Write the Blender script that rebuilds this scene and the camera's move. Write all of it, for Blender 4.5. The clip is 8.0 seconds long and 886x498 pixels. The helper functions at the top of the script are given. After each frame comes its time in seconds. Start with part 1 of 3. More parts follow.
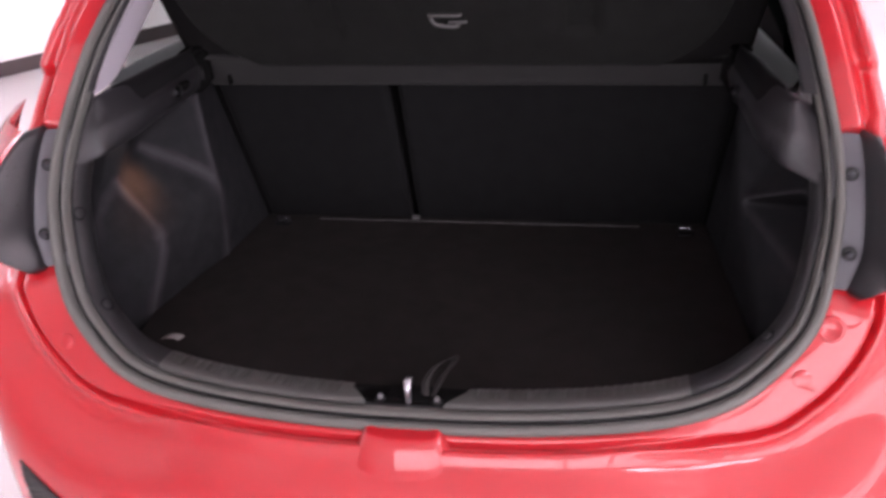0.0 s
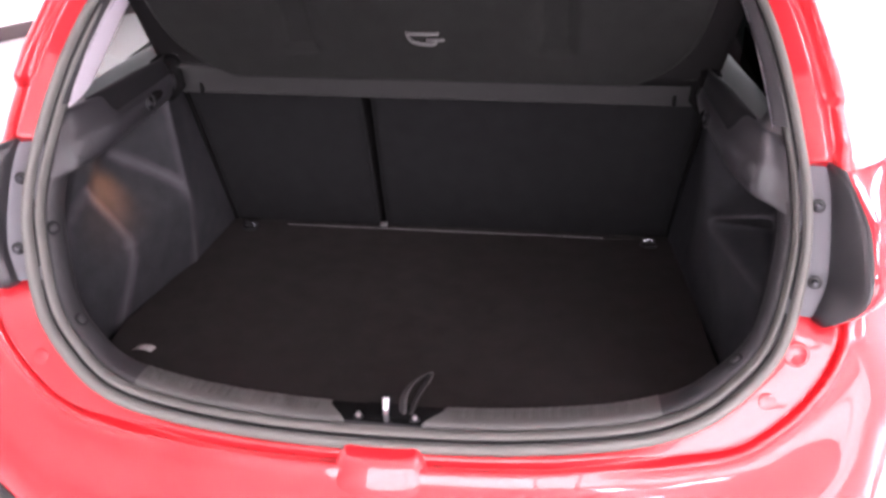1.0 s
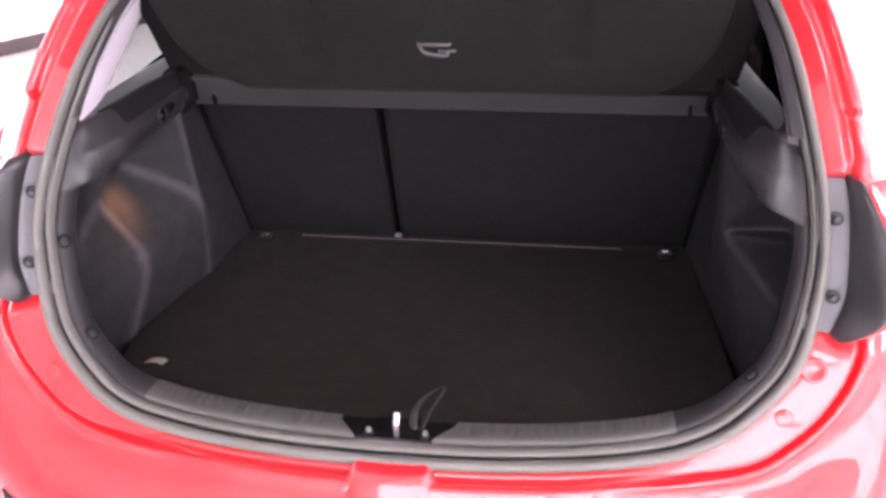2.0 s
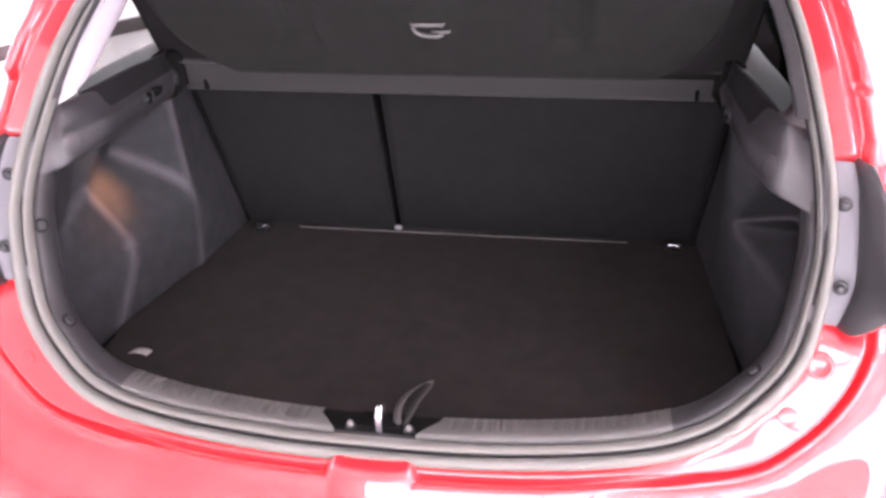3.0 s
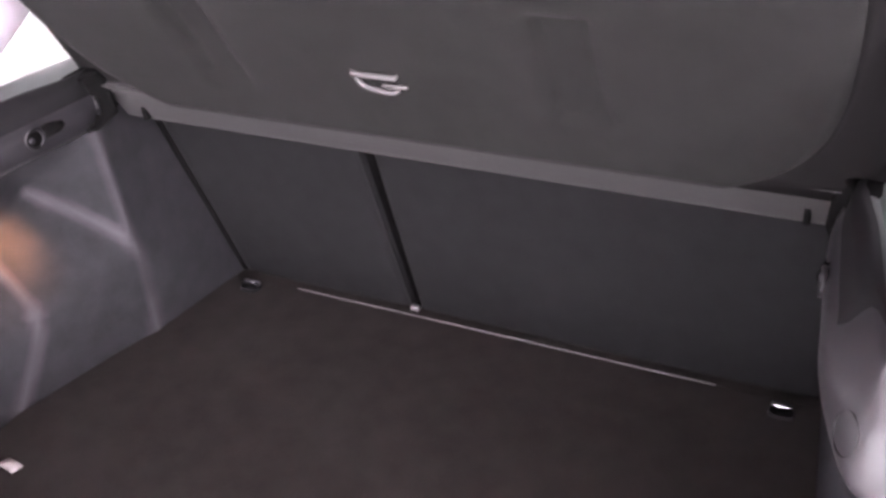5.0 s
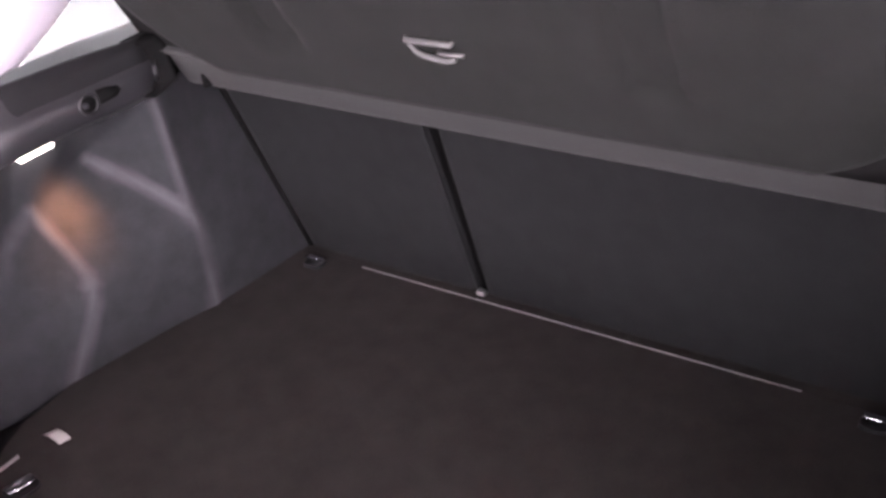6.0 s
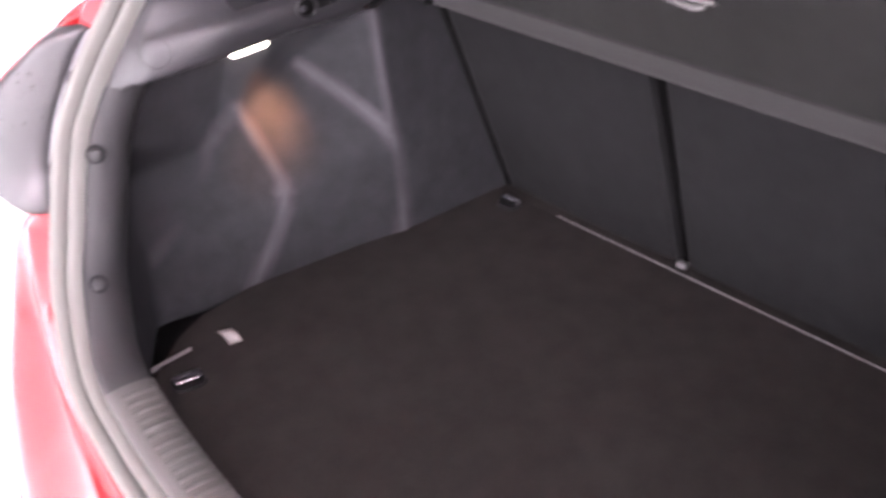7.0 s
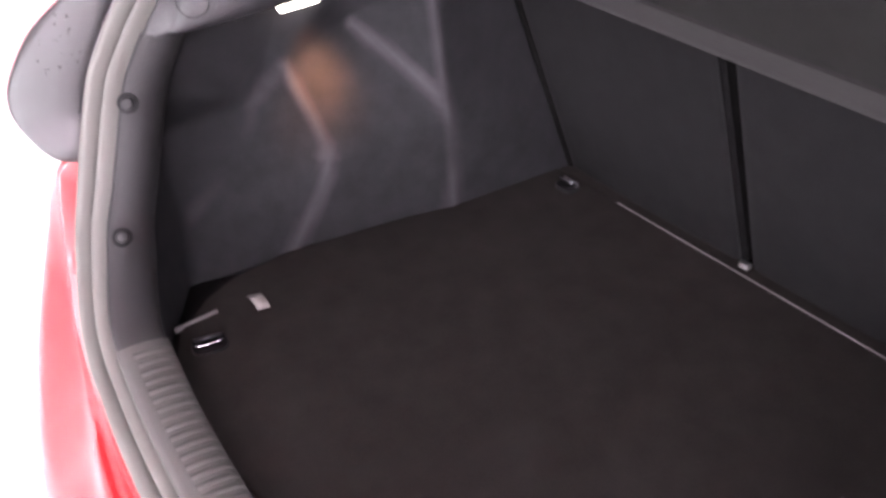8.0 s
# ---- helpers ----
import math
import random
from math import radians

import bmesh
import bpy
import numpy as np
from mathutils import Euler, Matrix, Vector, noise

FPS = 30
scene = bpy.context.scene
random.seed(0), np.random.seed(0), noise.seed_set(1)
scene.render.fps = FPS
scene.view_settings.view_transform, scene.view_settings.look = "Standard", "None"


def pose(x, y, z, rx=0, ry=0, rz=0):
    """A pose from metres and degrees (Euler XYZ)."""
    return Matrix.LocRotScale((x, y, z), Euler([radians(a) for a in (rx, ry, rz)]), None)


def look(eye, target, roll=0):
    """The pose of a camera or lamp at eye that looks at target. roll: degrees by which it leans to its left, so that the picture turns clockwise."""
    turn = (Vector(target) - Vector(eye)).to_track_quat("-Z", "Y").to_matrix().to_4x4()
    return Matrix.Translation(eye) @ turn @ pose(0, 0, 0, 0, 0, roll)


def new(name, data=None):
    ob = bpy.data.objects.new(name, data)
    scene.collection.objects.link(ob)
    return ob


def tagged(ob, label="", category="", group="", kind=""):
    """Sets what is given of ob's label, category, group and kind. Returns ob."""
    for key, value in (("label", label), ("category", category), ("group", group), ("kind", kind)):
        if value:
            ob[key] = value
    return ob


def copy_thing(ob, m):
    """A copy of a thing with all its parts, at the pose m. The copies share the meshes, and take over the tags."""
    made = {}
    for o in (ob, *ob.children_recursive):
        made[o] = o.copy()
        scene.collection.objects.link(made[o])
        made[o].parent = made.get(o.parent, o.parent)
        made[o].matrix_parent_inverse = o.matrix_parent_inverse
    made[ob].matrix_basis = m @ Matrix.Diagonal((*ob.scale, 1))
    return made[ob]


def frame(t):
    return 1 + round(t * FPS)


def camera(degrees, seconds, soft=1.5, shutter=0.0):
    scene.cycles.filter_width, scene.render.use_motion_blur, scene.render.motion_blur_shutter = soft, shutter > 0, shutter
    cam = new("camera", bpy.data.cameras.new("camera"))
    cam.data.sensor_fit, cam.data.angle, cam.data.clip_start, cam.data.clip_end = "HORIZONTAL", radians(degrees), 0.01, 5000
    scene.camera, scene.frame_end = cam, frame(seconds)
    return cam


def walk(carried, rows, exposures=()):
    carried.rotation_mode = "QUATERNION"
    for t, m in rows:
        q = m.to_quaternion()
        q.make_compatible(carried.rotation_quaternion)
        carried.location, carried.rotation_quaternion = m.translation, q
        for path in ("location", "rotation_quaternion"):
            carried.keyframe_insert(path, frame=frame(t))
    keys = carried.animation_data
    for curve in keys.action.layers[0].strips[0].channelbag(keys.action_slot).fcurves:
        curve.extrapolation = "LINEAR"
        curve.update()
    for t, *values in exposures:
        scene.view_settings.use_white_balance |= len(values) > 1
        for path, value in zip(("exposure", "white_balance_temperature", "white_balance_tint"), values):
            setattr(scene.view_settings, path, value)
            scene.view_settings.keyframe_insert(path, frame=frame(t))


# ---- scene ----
cam = camera(48.0, 8.0, soft=3.1, shutter=0.5)
PATH = [
    (0, (0.327, -1.265, 1.617), (-0.028, 0.483, 0.712), -3.5),
    (0.5, (0.286, -1.27, 1.68), (0.043, 0.5, 0.78), -1.1),
    (1, (0.266, -1.263, 1.695), (0.032, 0.481, 0.744), -1.0),
    (1.5, (0.271, -1.249, 1.703), (0.013, 0.477, 0.725), -1.5),
    (2, (0.284, -1.238, 1.699), (0.002, 0.504, 0.757), -1.8),
    (2.2, (0.283, -1.231, 1.699), (0.001, 0.516, 0.767), -1.6),
    (3.3, (0.366, -1.099, 1.619), (-0.032, 0.627, 0.69), -1.9),
    (3.5, (0.372, -1.001, 1.631), (-0.067, 0.68, 0.639), -1.5),
    (4, (0.429, -0.742, 1.632), (-0.15, 0.864, 0.592), -2.9),
    (4.2, (0.452, -0.666, 1.635), (-0.164, 0.917, 0.579), -3.7),
    (5.3, (0.59, -0.363, 1.572), (-0.315, 1.097, 0.548), -5.0),
    (5.5, (0.585, -0.347, 1.567), (-0.36, 1.082, 0.536), -5.5),
    (6, (0.579, -0.324, 1.543), (-0.415, 1.058, 0.493), -6.2),
    (6.5, (0.547, -0.303, 1.542), (-0.498, 1.002, 0.444), -4.2),
    (7, (0.52, -0.265, 1.509), (-0.728, 0.818, 0.382), -4.1),
    (7.5, (0.519, -0.225, 1.48), (-0.814, 0.743, 0.346), -3.7),
    (8, (0.519, -0.167, 1.463), (-0.834, 0.748, 0.309), -3.6),
]
LIGHTNESS = [(0, -1.9), (0.5, -1.15), (1.0, -0.8), (1.5, -0.9), (2.2, -0.6), (3.5, 0.12), (4.2, 0.45), (5.5, 0.1), (6.5, 0.05), (7.0, 0.15), (7.5, -0.17), (8.0, -0.33)]
walk(cam, [(t, look(eye, target, roll)) for t, eye, target, roll in PATH], exposures=LIGHTNESS)

from mathutils.bvhtree import BVHTree

# ---- light ----
world = bpy.data.worlds.new("world")
scene.world = world
world.use_nodes = True
world.node_tree.nodes["Background"].inputs[0].default_value = (1.0, 0.99, 0.97, 1)
world.node_tree.nodes["Background"].inputs[1].default_value = 0.5


# ---- materials ----
def material(name, colour, rough=0.6, metal=0.0, grain=0.0, scale=300.0, mottle=0.12, mottle_scale=6.0, bump=0.0, coat=0.0, sheen=0.0, spec=0.5, fold_sheen=None):
    """A principled material whose colour varies at two scales, with fine relief."""
    m = bpy.data.materials.new(name)
    m.use_nodes = True
    t = m.node_tree
    p = t.nodes["Principled BSDF"]
    p.inputs["Roughness"].default_value = rough
    p.inputs["Metallic"].default_value = metal
    p.inputs["Coat Weight"].default_value = coat
    p.inputs["Coat Roughness"].default_value = 0.03
    p.inputs["Sheen Weight"].default_value = sheen
    p.inputs["Sheen Roughness"].default_value = 0.5
    p.inputs["Specular IOR Level"].default_value = spec
    where = t.nodes.new("ShaderNodeTexCoord")
    big = t.nodes.new("ShaderNodeTexNoise")
    big.inputs["Scale"].default_value = mottle_scale
    big.inputs["Detail"].default_value = 5
    fine = t.nodes.new("ShaderNodeTexNoise")
    fine.inputs["Scale"].default_value = scale
    fine.inputs["Detail"].default_value = 3
    for n in (big, fine):
        t.links.new(where.outputs["Object"], n.inputs["Vector"])
    total = t.nodes.new("ShaderNodeMath")
    total.operation = "MULTIPLY_ADD"
    total.inputs[1].default_value = 2 * mottle
    total.inputs[2].default_value = 1 - mottle - grain
    t.links.new(big.outputs["Fac"], total.inputs[0])
    more = t.nodes.new("ShaderNodeMath")
    more.operation = "MULTIPLY_ADD"
    more.inputs[1].default_value = 2 * grain
    t.links.new(fine.outputs["Fac"], more.inputs[0])
    t.links.new(total.outputs[0], more.inputs[2])
    mix = t.nodes.new("ShaderNodeVectorMath")
    mix.operation = "SCALE"
    mix.inputs[0].default_value = colour
    t.links.new(more.outputs[0], mix.inputs["Scale"])
    t.links.new(mix.outputs[0], p.inputs["Base Color"])
    if fold_sheen:
        # felt pressed along the folds; the light it catches is put into the colour
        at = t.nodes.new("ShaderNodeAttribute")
        at.attribute_name = "fold_sheen"
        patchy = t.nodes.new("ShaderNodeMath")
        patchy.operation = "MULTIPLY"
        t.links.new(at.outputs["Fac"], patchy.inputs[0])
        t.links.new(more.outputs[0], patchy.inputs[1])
        sheened = t.nodes.new("ShaderNodeMix")
        sheened.data_type = "RGBA"
        sheened.inputs["B"].default_value = (*fold_sheen, 1)
        t.links.new(patchy.outputs[0], sheened.inputs["Factor"])
        t.links.new(mix.outputs[0], sheened.inputs["A"])
        t.links.new(sheened.outputs["Result"], p.inputs["Base Color"])
    if bump:
        b = t.nodes.new("ShaderNodeBump")
        b.inputs["Strength"].default_value = bump
        b.inputs["Distance"].default_value = 0.002
        t.links.new(fine.outputs["Fac"], b.inputs["Height"])
        t.links.new(b.outputs[0], p.inputs["Normal"])
    return m


def glowing(name, colour, strength):
    m = bpy.data.materials.new(name)
    m.use_nodes = True
    p = m.node_tree.nodes["Principled BSDF"]
    p.inputs["Base Color"].default_value = (*colour, 1)
    p.inputs["Emission Color"].default_value = (*colour, 1)
    p.inputs["Emission Strength"].default_value = strength
    return m


def glass(name, colour=(0.9, 0.95, 0.93)):
    """Thin clear sheet: what lies behind shows through, with a faint mirror image on top."""
    m = bpy.data.materials.new(name)
    m.use_nodes = True
    t = m.node_tree
    clear, gloss, mix = (t.nodes.new("ShaderNode" + k) for k in ("BsdfTransparent", "BsdfGlossy", "MixShader"))
    clear.inputs["Color"].default_value = (*colour, 1)
    gloss.inputs["Roughness"].default_value = 0.03
    mix.inputs[0].default_value = 0.06
    t.links.new(clear.outputs[0], mix.inputs[1])
    t.links.new(gloss.outputs[0], mix.inputs[2])
    t.links.new(mix.outputs[0], t.nodes["Material Output"].inputs["Surface"])
    return m


RED = material("red_paint", (0.62, 0.021, 0.031), 0.35, mottle=0.03, coat=1.0, scale=900)
RED.node_tree.nodes["Principled BSDF"].inputs["Coat IOR"].default_value = 1.7
CARPET = material("side_carpet", (0.0315, 0.0320, 0.0346), 0.95, grain=0.35, scale=900, mottle=0.30, mottle_scale=30, bump=0.35, sheen=0.0, spec=0.03, fold_sheen=(0.078, 0.074, 0.082))
MAT = material("floor_carpet", (0.0225, 0.0197, 0.0187), 0.97, grain=0.3, scale=420, mottle=0.34, mottle_scale=24, bump=0.3, sheen=0.02, spec=0.06)
SEAT = material("seat_back_felt", (0.0130, 0.0130, 0.0137), 0.95, grain=0.35, scale=600, mottle=0.28, mottle_scale=26, bump=0.3, sheen=0.02, spec=0.06)
SHELF = material("shelf_felt", (0.0132, 0.0134, 0.0128), 0.95, grain=0.3, scale=600, mottle=0.28, mottle_scale=26, bump=0.3, sheen=0.03, spec=0.08)
LIP = material("shelf_lip_felt", (0.031, 0.0308, 0.0305), 0.9, grain=0.25, scale=900, mottle=0.1, bump=0.25, sheen=0.05, spec=0.2)
TRIM = material("grey_trim_plastic", (0.022, 0.0217, 0.0242), 0.42, grain=0.12, scale=1500, mottle=0.08, bump=0.12, spec=0.7)
STRIP = material("dark_trim_plastic", (0.020, 0.020, 0.0215), 0.6, grain=0.12, scale=1500, mottle=0.1, bump=0.12)
SILL = material("sill_plastic", (0.085, 0.085, 0.080), 0.5, grain=0.12, scale=1500, mottle=0.1, bump=0.12)
RUBBER = material("seal_rubber", (0.160, 0.162, 0.148), 0.55, grain=0.1, scale=800, mottle=0.15, mottle_scale=14)
BLACK = material("black_plastic", (0.012, 0.012, 0.013), 0.4, grain=0.1, scale=900)
MATTE = material("matte_black_plastic", (0.010, 0.010, 0.0108), 0.65, grain=0.1, scale=900, spec=0.2)
# near black for dark parts, and for fillers that stand for shade in gaps
DEEP = material("black_parts_and_shade", (0.006, 0.006, 0.006), 0.9, grain=0.1, scale=900, spec=0.04)
LAMPBLACK = material("lamp_housing_plastic", (0.021, 0.021, 0.0235), 0.33, spec=0.9, grain=0.1, scale=900, mottle=0.2, mottle_scale=30)
BRACKET = material("lamp_bracket_plastic", (0.16, 0.16, 0.175), 0.5, grain=0.1, scale=900)
LENS = material("red_lens", (0.5, 0.01, 0.02), 0.1, coat=1.0, mottle=0.03)
CHROME = material("chrome", (0.62, 0.62, 0.66), 0.2, metal=1.0, mottle=0.05)
DARKSTEEL = material("dark_bolt_steel", (0.10, 0.10, 0.11), 0.45, metal=1.0, mottle=0.2)
STEEL = material("zinc_steel", (0.5, 0.5, 0.5), 0.35, metal=1.0, mottle=0.1)
PALE = material("pale_grey_trim", (0.80, 0.76, 0.84), 0.7, grain=0.06, scale=900, mottle=0.05)
TAG = material("white_label_fabric", (0.36, 0.345, 0.33), 0.8, grain=0.1, scale=1200)
BORDER = material("shelf_edge_felt", (0.0112, 0.0108, 0.0109), 0.95, grain=0.3, scale=900, spec=0.05)
EDGE = material("grey_edge_strip", (0.19, 0.185, 0.185), 0.4, mottle=0.3, mottle_scale=40)
GRIP = material("grey_grip_plastic", (0.085, 0.083, 0.082), 0.45, mottle=0.15, mottle_scale=40)
WEB = material("grey_webbing", (0.038, 0.036, 0.035), 0.7, grain=0.35, scale=1500, bump=0.3)
TYRE = material("tyre_rubber", (0.02, 0.02, 0.02), 0.8, grain=0.1)
ALLOY = material("alloy", (0.5, 0.5, 0.52), 0.3, metal=1.0)
WALL = material("white_wall_paint", (0.82, 0.82, 0.81), 0.7, grain=0.02, scale=200, mottle=0.03, mottle_scale=1.5)
TILE = material("pale_floor_tile", (0.62, 0.61, 0.60), 0.25, grain=0.04, scale=60, mottle=0.06, mottle_scale=3)
RAIL = material("dark_rail_paint", (0.05, 0.04, 0.04), 0.5, mottle=0.2)
MESH = material("black_grille_plastic", (0.03, 0.03, 0.03), 0.5, grain=0.3, scale=400)
BULB = glowing("courtesy_lamp_lens", (1.0, 0.86, 0.80), 14.0)
PANEL = glowing("ceiling_light_diffuser", (1.09, 0.92, 1.06), 42.0)
SKY = glowing("bright_daylight", (1.09, 0.94, 1.07), 15.0)
PANE = glass("clear_glass")
FAINT = glass("faintly_tinted_glass", (0.30, 0.335, 0.325))
TINTED = glass("tinted_glass", (0.10, 0.145, 0.13))
LEDGE = material("window_ledge_plastic", (0.105, 0.122, 0.114), 0.6, grain=0.1, scale=900, mottle=0.1)


# ---- builders ----
def part(name, bm, mat, parent=None, label="", smooth=True, weld=True):
    """Links a bmesh as one mesh object under a thing or a part."""
    if weld:
        bmesh.ops.remove_doubles(bm, verts=bm.verts, dist=1e-5)
        bmesh.ops.recalc_face_normals(bm, faces=bm.faces)
    data = bpy.data.meshes.new(name)
    bm.to_mesh(data)
    bm.free()
    for p in data.polygons:
        p.use_smooth = smooth
    data.materials.append(mat)
    ob = new(name, data)
    ob.parent = parent
    if label:
        ob["label"] = label
    return ob


def thing(name, label, category, place=(0, 0, 0), group="", kind=""):
    ob = new(name)
    ob.location = place
    ob.empty_display_size = 0.1
    bpy.context.view_layer.update()
    return tagged(ob, label, category, group, kind)


def box(lo, hi, bevel=0.0, segments=2, bm=None):
    bm = bm or bmesh.new()
    size, mid = Vector(hi) - Vector(lo), (Vector(hi) + Vector(lo)) / 2
    made = bmesh.ops.create_cube(bm, size=1, matrix=Matrix.Translation(mid) @ Matrix.Diagonal((*size, 1)))
    if bevel:
        edges = list({e for v in made["verts"] for e in v.link_edges})
        bmesh.ops.bevel(bm, geom=edges, offset=bevel, segments=segments, affect="EDGES", profile=0.5)
    return bm


def disc(place, normal, radius, depth, bevel=0.0, sides=24, bm=None):
    """A short cylinder that stands on a place along a normal."""
    bm = bm or bmesh.new()
    turn = Vector(normal).to_track_quat("Z", "Y").to_matrix().to_4x4()
    made = bmesh.ops.create_cone(bm, cap_ends=True, segments=sides, radius1=radius, radius2=radius, depth=depth, matrix=Matrix.Translation(Vector(place) + Vector(normal).normalized() * depth / 2) @ turn)
    if bevel:
        edges = [e for e in {e for v in made["verts"] for e in v.link_edges} if len(e.link_faces) == 2 and e.calc_face_angle(0) > 1]
        bmesh.ops.bevel(bm, geom=edges, offset=bevel, segments=2, affect="EDGES", profile=0.5)
    return bm


def spline(points, steps, closed=False):
    """A smooth line through points."""
    pts, out, n = [Vector(p) for p in points], [], len(points)
    for i in range(n if closed else n - 1):
        if closed:
            a, b, c, d = (pts[(i + k) % n] for k in (-1, 0, 1, 2))
        else:
            b, c = pts[i], pts[i + 1]
            a, d = pts[i - 1] if i else 2 * b - c, pts[i + 2] if i + 2 < n else 2 * c - b
        for k in range(steps):
            t = k / steps
            out.append(0.5 * (2 * b + (c - a) * t + (2 * a - 5 * b + 4 * c - d) * t * t + (3 * b - a - 3 * c + d) * t**3))
    return out if closed else out + [pts[-1]]


def grid(rows, closed_rows=False, closed_cols=False, bm=None):
    """A surface through rows of points."""
    bm = bm or bmesh.new()
    v = [[bm.verts.new(p) for p in row] for row in rows]
    nr, nc = len(v), len(v[0])
    for i in range(nr if closed_rows else nr - 1):
        for j in range(nc if closed_cols else nc - 1):
            bm.faces.new((v[i][j], v[(i + 1) % nr][j], v[(i + 1) % nr][(j + 1) % nc], v[i][(j + 1) % nc]))
    return bm


def tube(points, radius, sides=10, closed=False, bm=None, flat=1.0):
    """A round bar along a line."""
    bm = bm or bmesh.new()
    pts, n, rows = [Vector(p) for p in points], len(points), []
    side = None
    for i in range(n):
        ahead = (pts[(i + 1) % n] - pts[i - 1]) if closed else pts[min(i + 1, n - 1)] - pts[max(i - 1, 0)]
        ahead.normalize()
        side = (side - ahead * side.dot(ahead)).normalized() if side else ahead.orthogonal().normalized()
        up = ahead.cross(side)
        rows.append([pts[i] + radius * (math.cos(a) * side + flat * math.sin(a) * up) for a in (2 * math.pi * k / sides for k in range(sides))])
    grid(rows, closed_rows=closed, closed_cols=True, bm=bm)
    if not closed:
        for row in (0, -1):
            bm.faces.new([bm.verts.new(p) for p in rows[row]])
    return bm


def folded(points, faces, folds=(), cuts=16, rounds=10, mirror=1):
    """A felt-covered panel: flat faces between named points, cut fine, with rounded and slightly raised folds along the given lines."""
    bm = bmesh.new()
    used = {k for f in faces for k in f.split()}
    v = {k: bm.verts.new((mirror * p[0], p[1], p[2])) for k, p in points.items() if k in used}
    for f in faces:
        bm.faces.new([v[k] for k in f.split()])
    lines = [(spline([Vector((mirror * points[k][0], *points[k][1:])) for k in line.split()], 6), reach, lift, pale) for line, reach, lift, pale in folds]
    bmesh.ops.triangulate(bm, faces=bm.faces)
    bmesh.ops.subdivide_edges(bm, edges=bm.edges, cuts=cuts, use_grid_fill=True)
    # share of painted sheen near each fold line
    fold_sheen = bm.verts.layers.float.new("fold_sheen")
    bm.normal_update()
    push = {}
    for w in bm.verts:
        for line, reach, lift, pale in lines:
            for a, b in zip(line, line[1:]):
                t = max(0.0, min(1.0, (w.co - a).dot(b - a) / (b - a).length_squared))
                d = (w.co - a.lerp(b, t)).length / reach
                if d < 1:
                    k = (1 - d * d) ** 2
                    w[fold_sheen] = max(w[fold_sheen], k * pale)
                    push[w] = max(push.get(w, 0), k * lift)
    inner = [w for w in bm.verts if not any(e.is_boundary for e in w.link_edges)]
    for _ in range(rounds):
        bmesh.ops.smooth_vert(bm, verts=inner, factor=0.5, use_axis_x=True, use_axis_y=True, use_axis_z=True)
    for w, h in push.items():
        w.co.x -= mirror * h
        w.co.y -= 0.5 * h
    return bm


TREES = {}


def snapped(ob, origin, towards):
    """Where a line meets a finished surface, and the surface's normal there."""
    if ob.name not in TREES:
        bpy.context.view_layer.update()
        TREES[ob.name] = BVHTree.FromObject(ob, bpy.context.evaluated_depsgraph_get())
    hit, normal, _, _ = TREES[ob.name].ray_cast(Vector(origin), Vector(towards).normalized())
    if hit and normal.dot(Vector(towards)) > 0:
        normal = -normal
    return hit, normal


def thick(ob, depth, offset=1.0):
    m = ob.modifiers.new("thickness", "SOLIDIFY")
    m.thickness, m.offset = depth, offset
    return ob


def rounded(ob, levels=2):
    m = ob.modifiers.new("smooth", "SUBSURF")
    m.levels = m.render_levels = levels
    return ob


# ---- showroom ----
BOARD = 52
part("floor", box((-7, -6, -0.1), (7, 7, 0)), TILE)
tagged(bpy.data.objects["floor"], "pale glossy showroom floor", "floor", kind="structure")
for name, lo, hi in (("wall_west", (-7.2, -6, 0), (-7, 7, 3.4)), ("wall_east", (7, -6, 0), (7.2, 7, 3.4)), ("wall_north", (-7.2, 7, 0), (7.2, 7.2, 3.4))):
    tagged(part(name, box(lo, hi), WALL, smooth=False), "bright white painted showroom wall", "wall", kind="structure")
tagged(part("ceiling", box((-7.2, -6.2, 3.4), (7.2, 7.2, 3.6)), WALL, smooth=False), "white showroom ceiling", "ceiling", kind="structure")
for name, lo, hi, mat, words, kind in (("wall_partition", (-0.45, 0.012, 0), (3.2, 0.12, 3.4), WALL, "bright white showroom partition wall", "wall"), ("baseboard", (-0.45, -0.006, 0), (3.2, 0.010, 0.085), RAIL, "dark brown baseboard along the white wall", "baseboard")):
    ob = tagged(part(name, box(lo, hi, 0.003), mat, smooth=False), words, kind, kind="structure")
    ob.matrix_world = pose(-3.35, 3.85, 0, 0, 0, BOARD)

# glazed street front with daylight outside
bm = box((-1.6, -6.2, 0), (7.2, -6, 0.15))
box((-1.6, -6.2, 3.1), (7.2, -6, 3.4), bm=bm)
box((-7.2, -6.2, 0), (-1.6, -6, 3.4), bm=bm)
tagged(part("wall_south", bm, WALL, smooth=False), "white plinth and lintel of the glazed front", "wall", kind="structure")
for k in range(4):
    x0, x1 = -1.6 + 2.2 * k, 0.6 + 2.2 * k
    bm = box((x0, -6.15, 0.15), (x0 + 0.05, -6.05, 3.1))
    for lo, hi in (((x1 - 0.05, -6.15, 0.15), (x1, -6.05, 3.1)), ((x0 + 0.05, -6.15, 0.15), (x1 - 0.05, -6.05, 0.21)), ((x0 + 0.05, -6.15, 3.04), (x1 - 0.05, -6.05, 3.1))):
        box(lo, hi, bm=bm)
    frame_ = tagged(part("window_%d" % (k + 1), bm, RAIL, smooth=False), "tall shop window in a dark frame", "window", kind="structure")
    sheet = part("pane", box((x0 + 0.05, -6.104, 0.21), (x1 - 0.05, -6.096, 3.04)), PANE, frame_, smooth=False)
    sheet.visible_shadow = False
bm = bmesh.new()
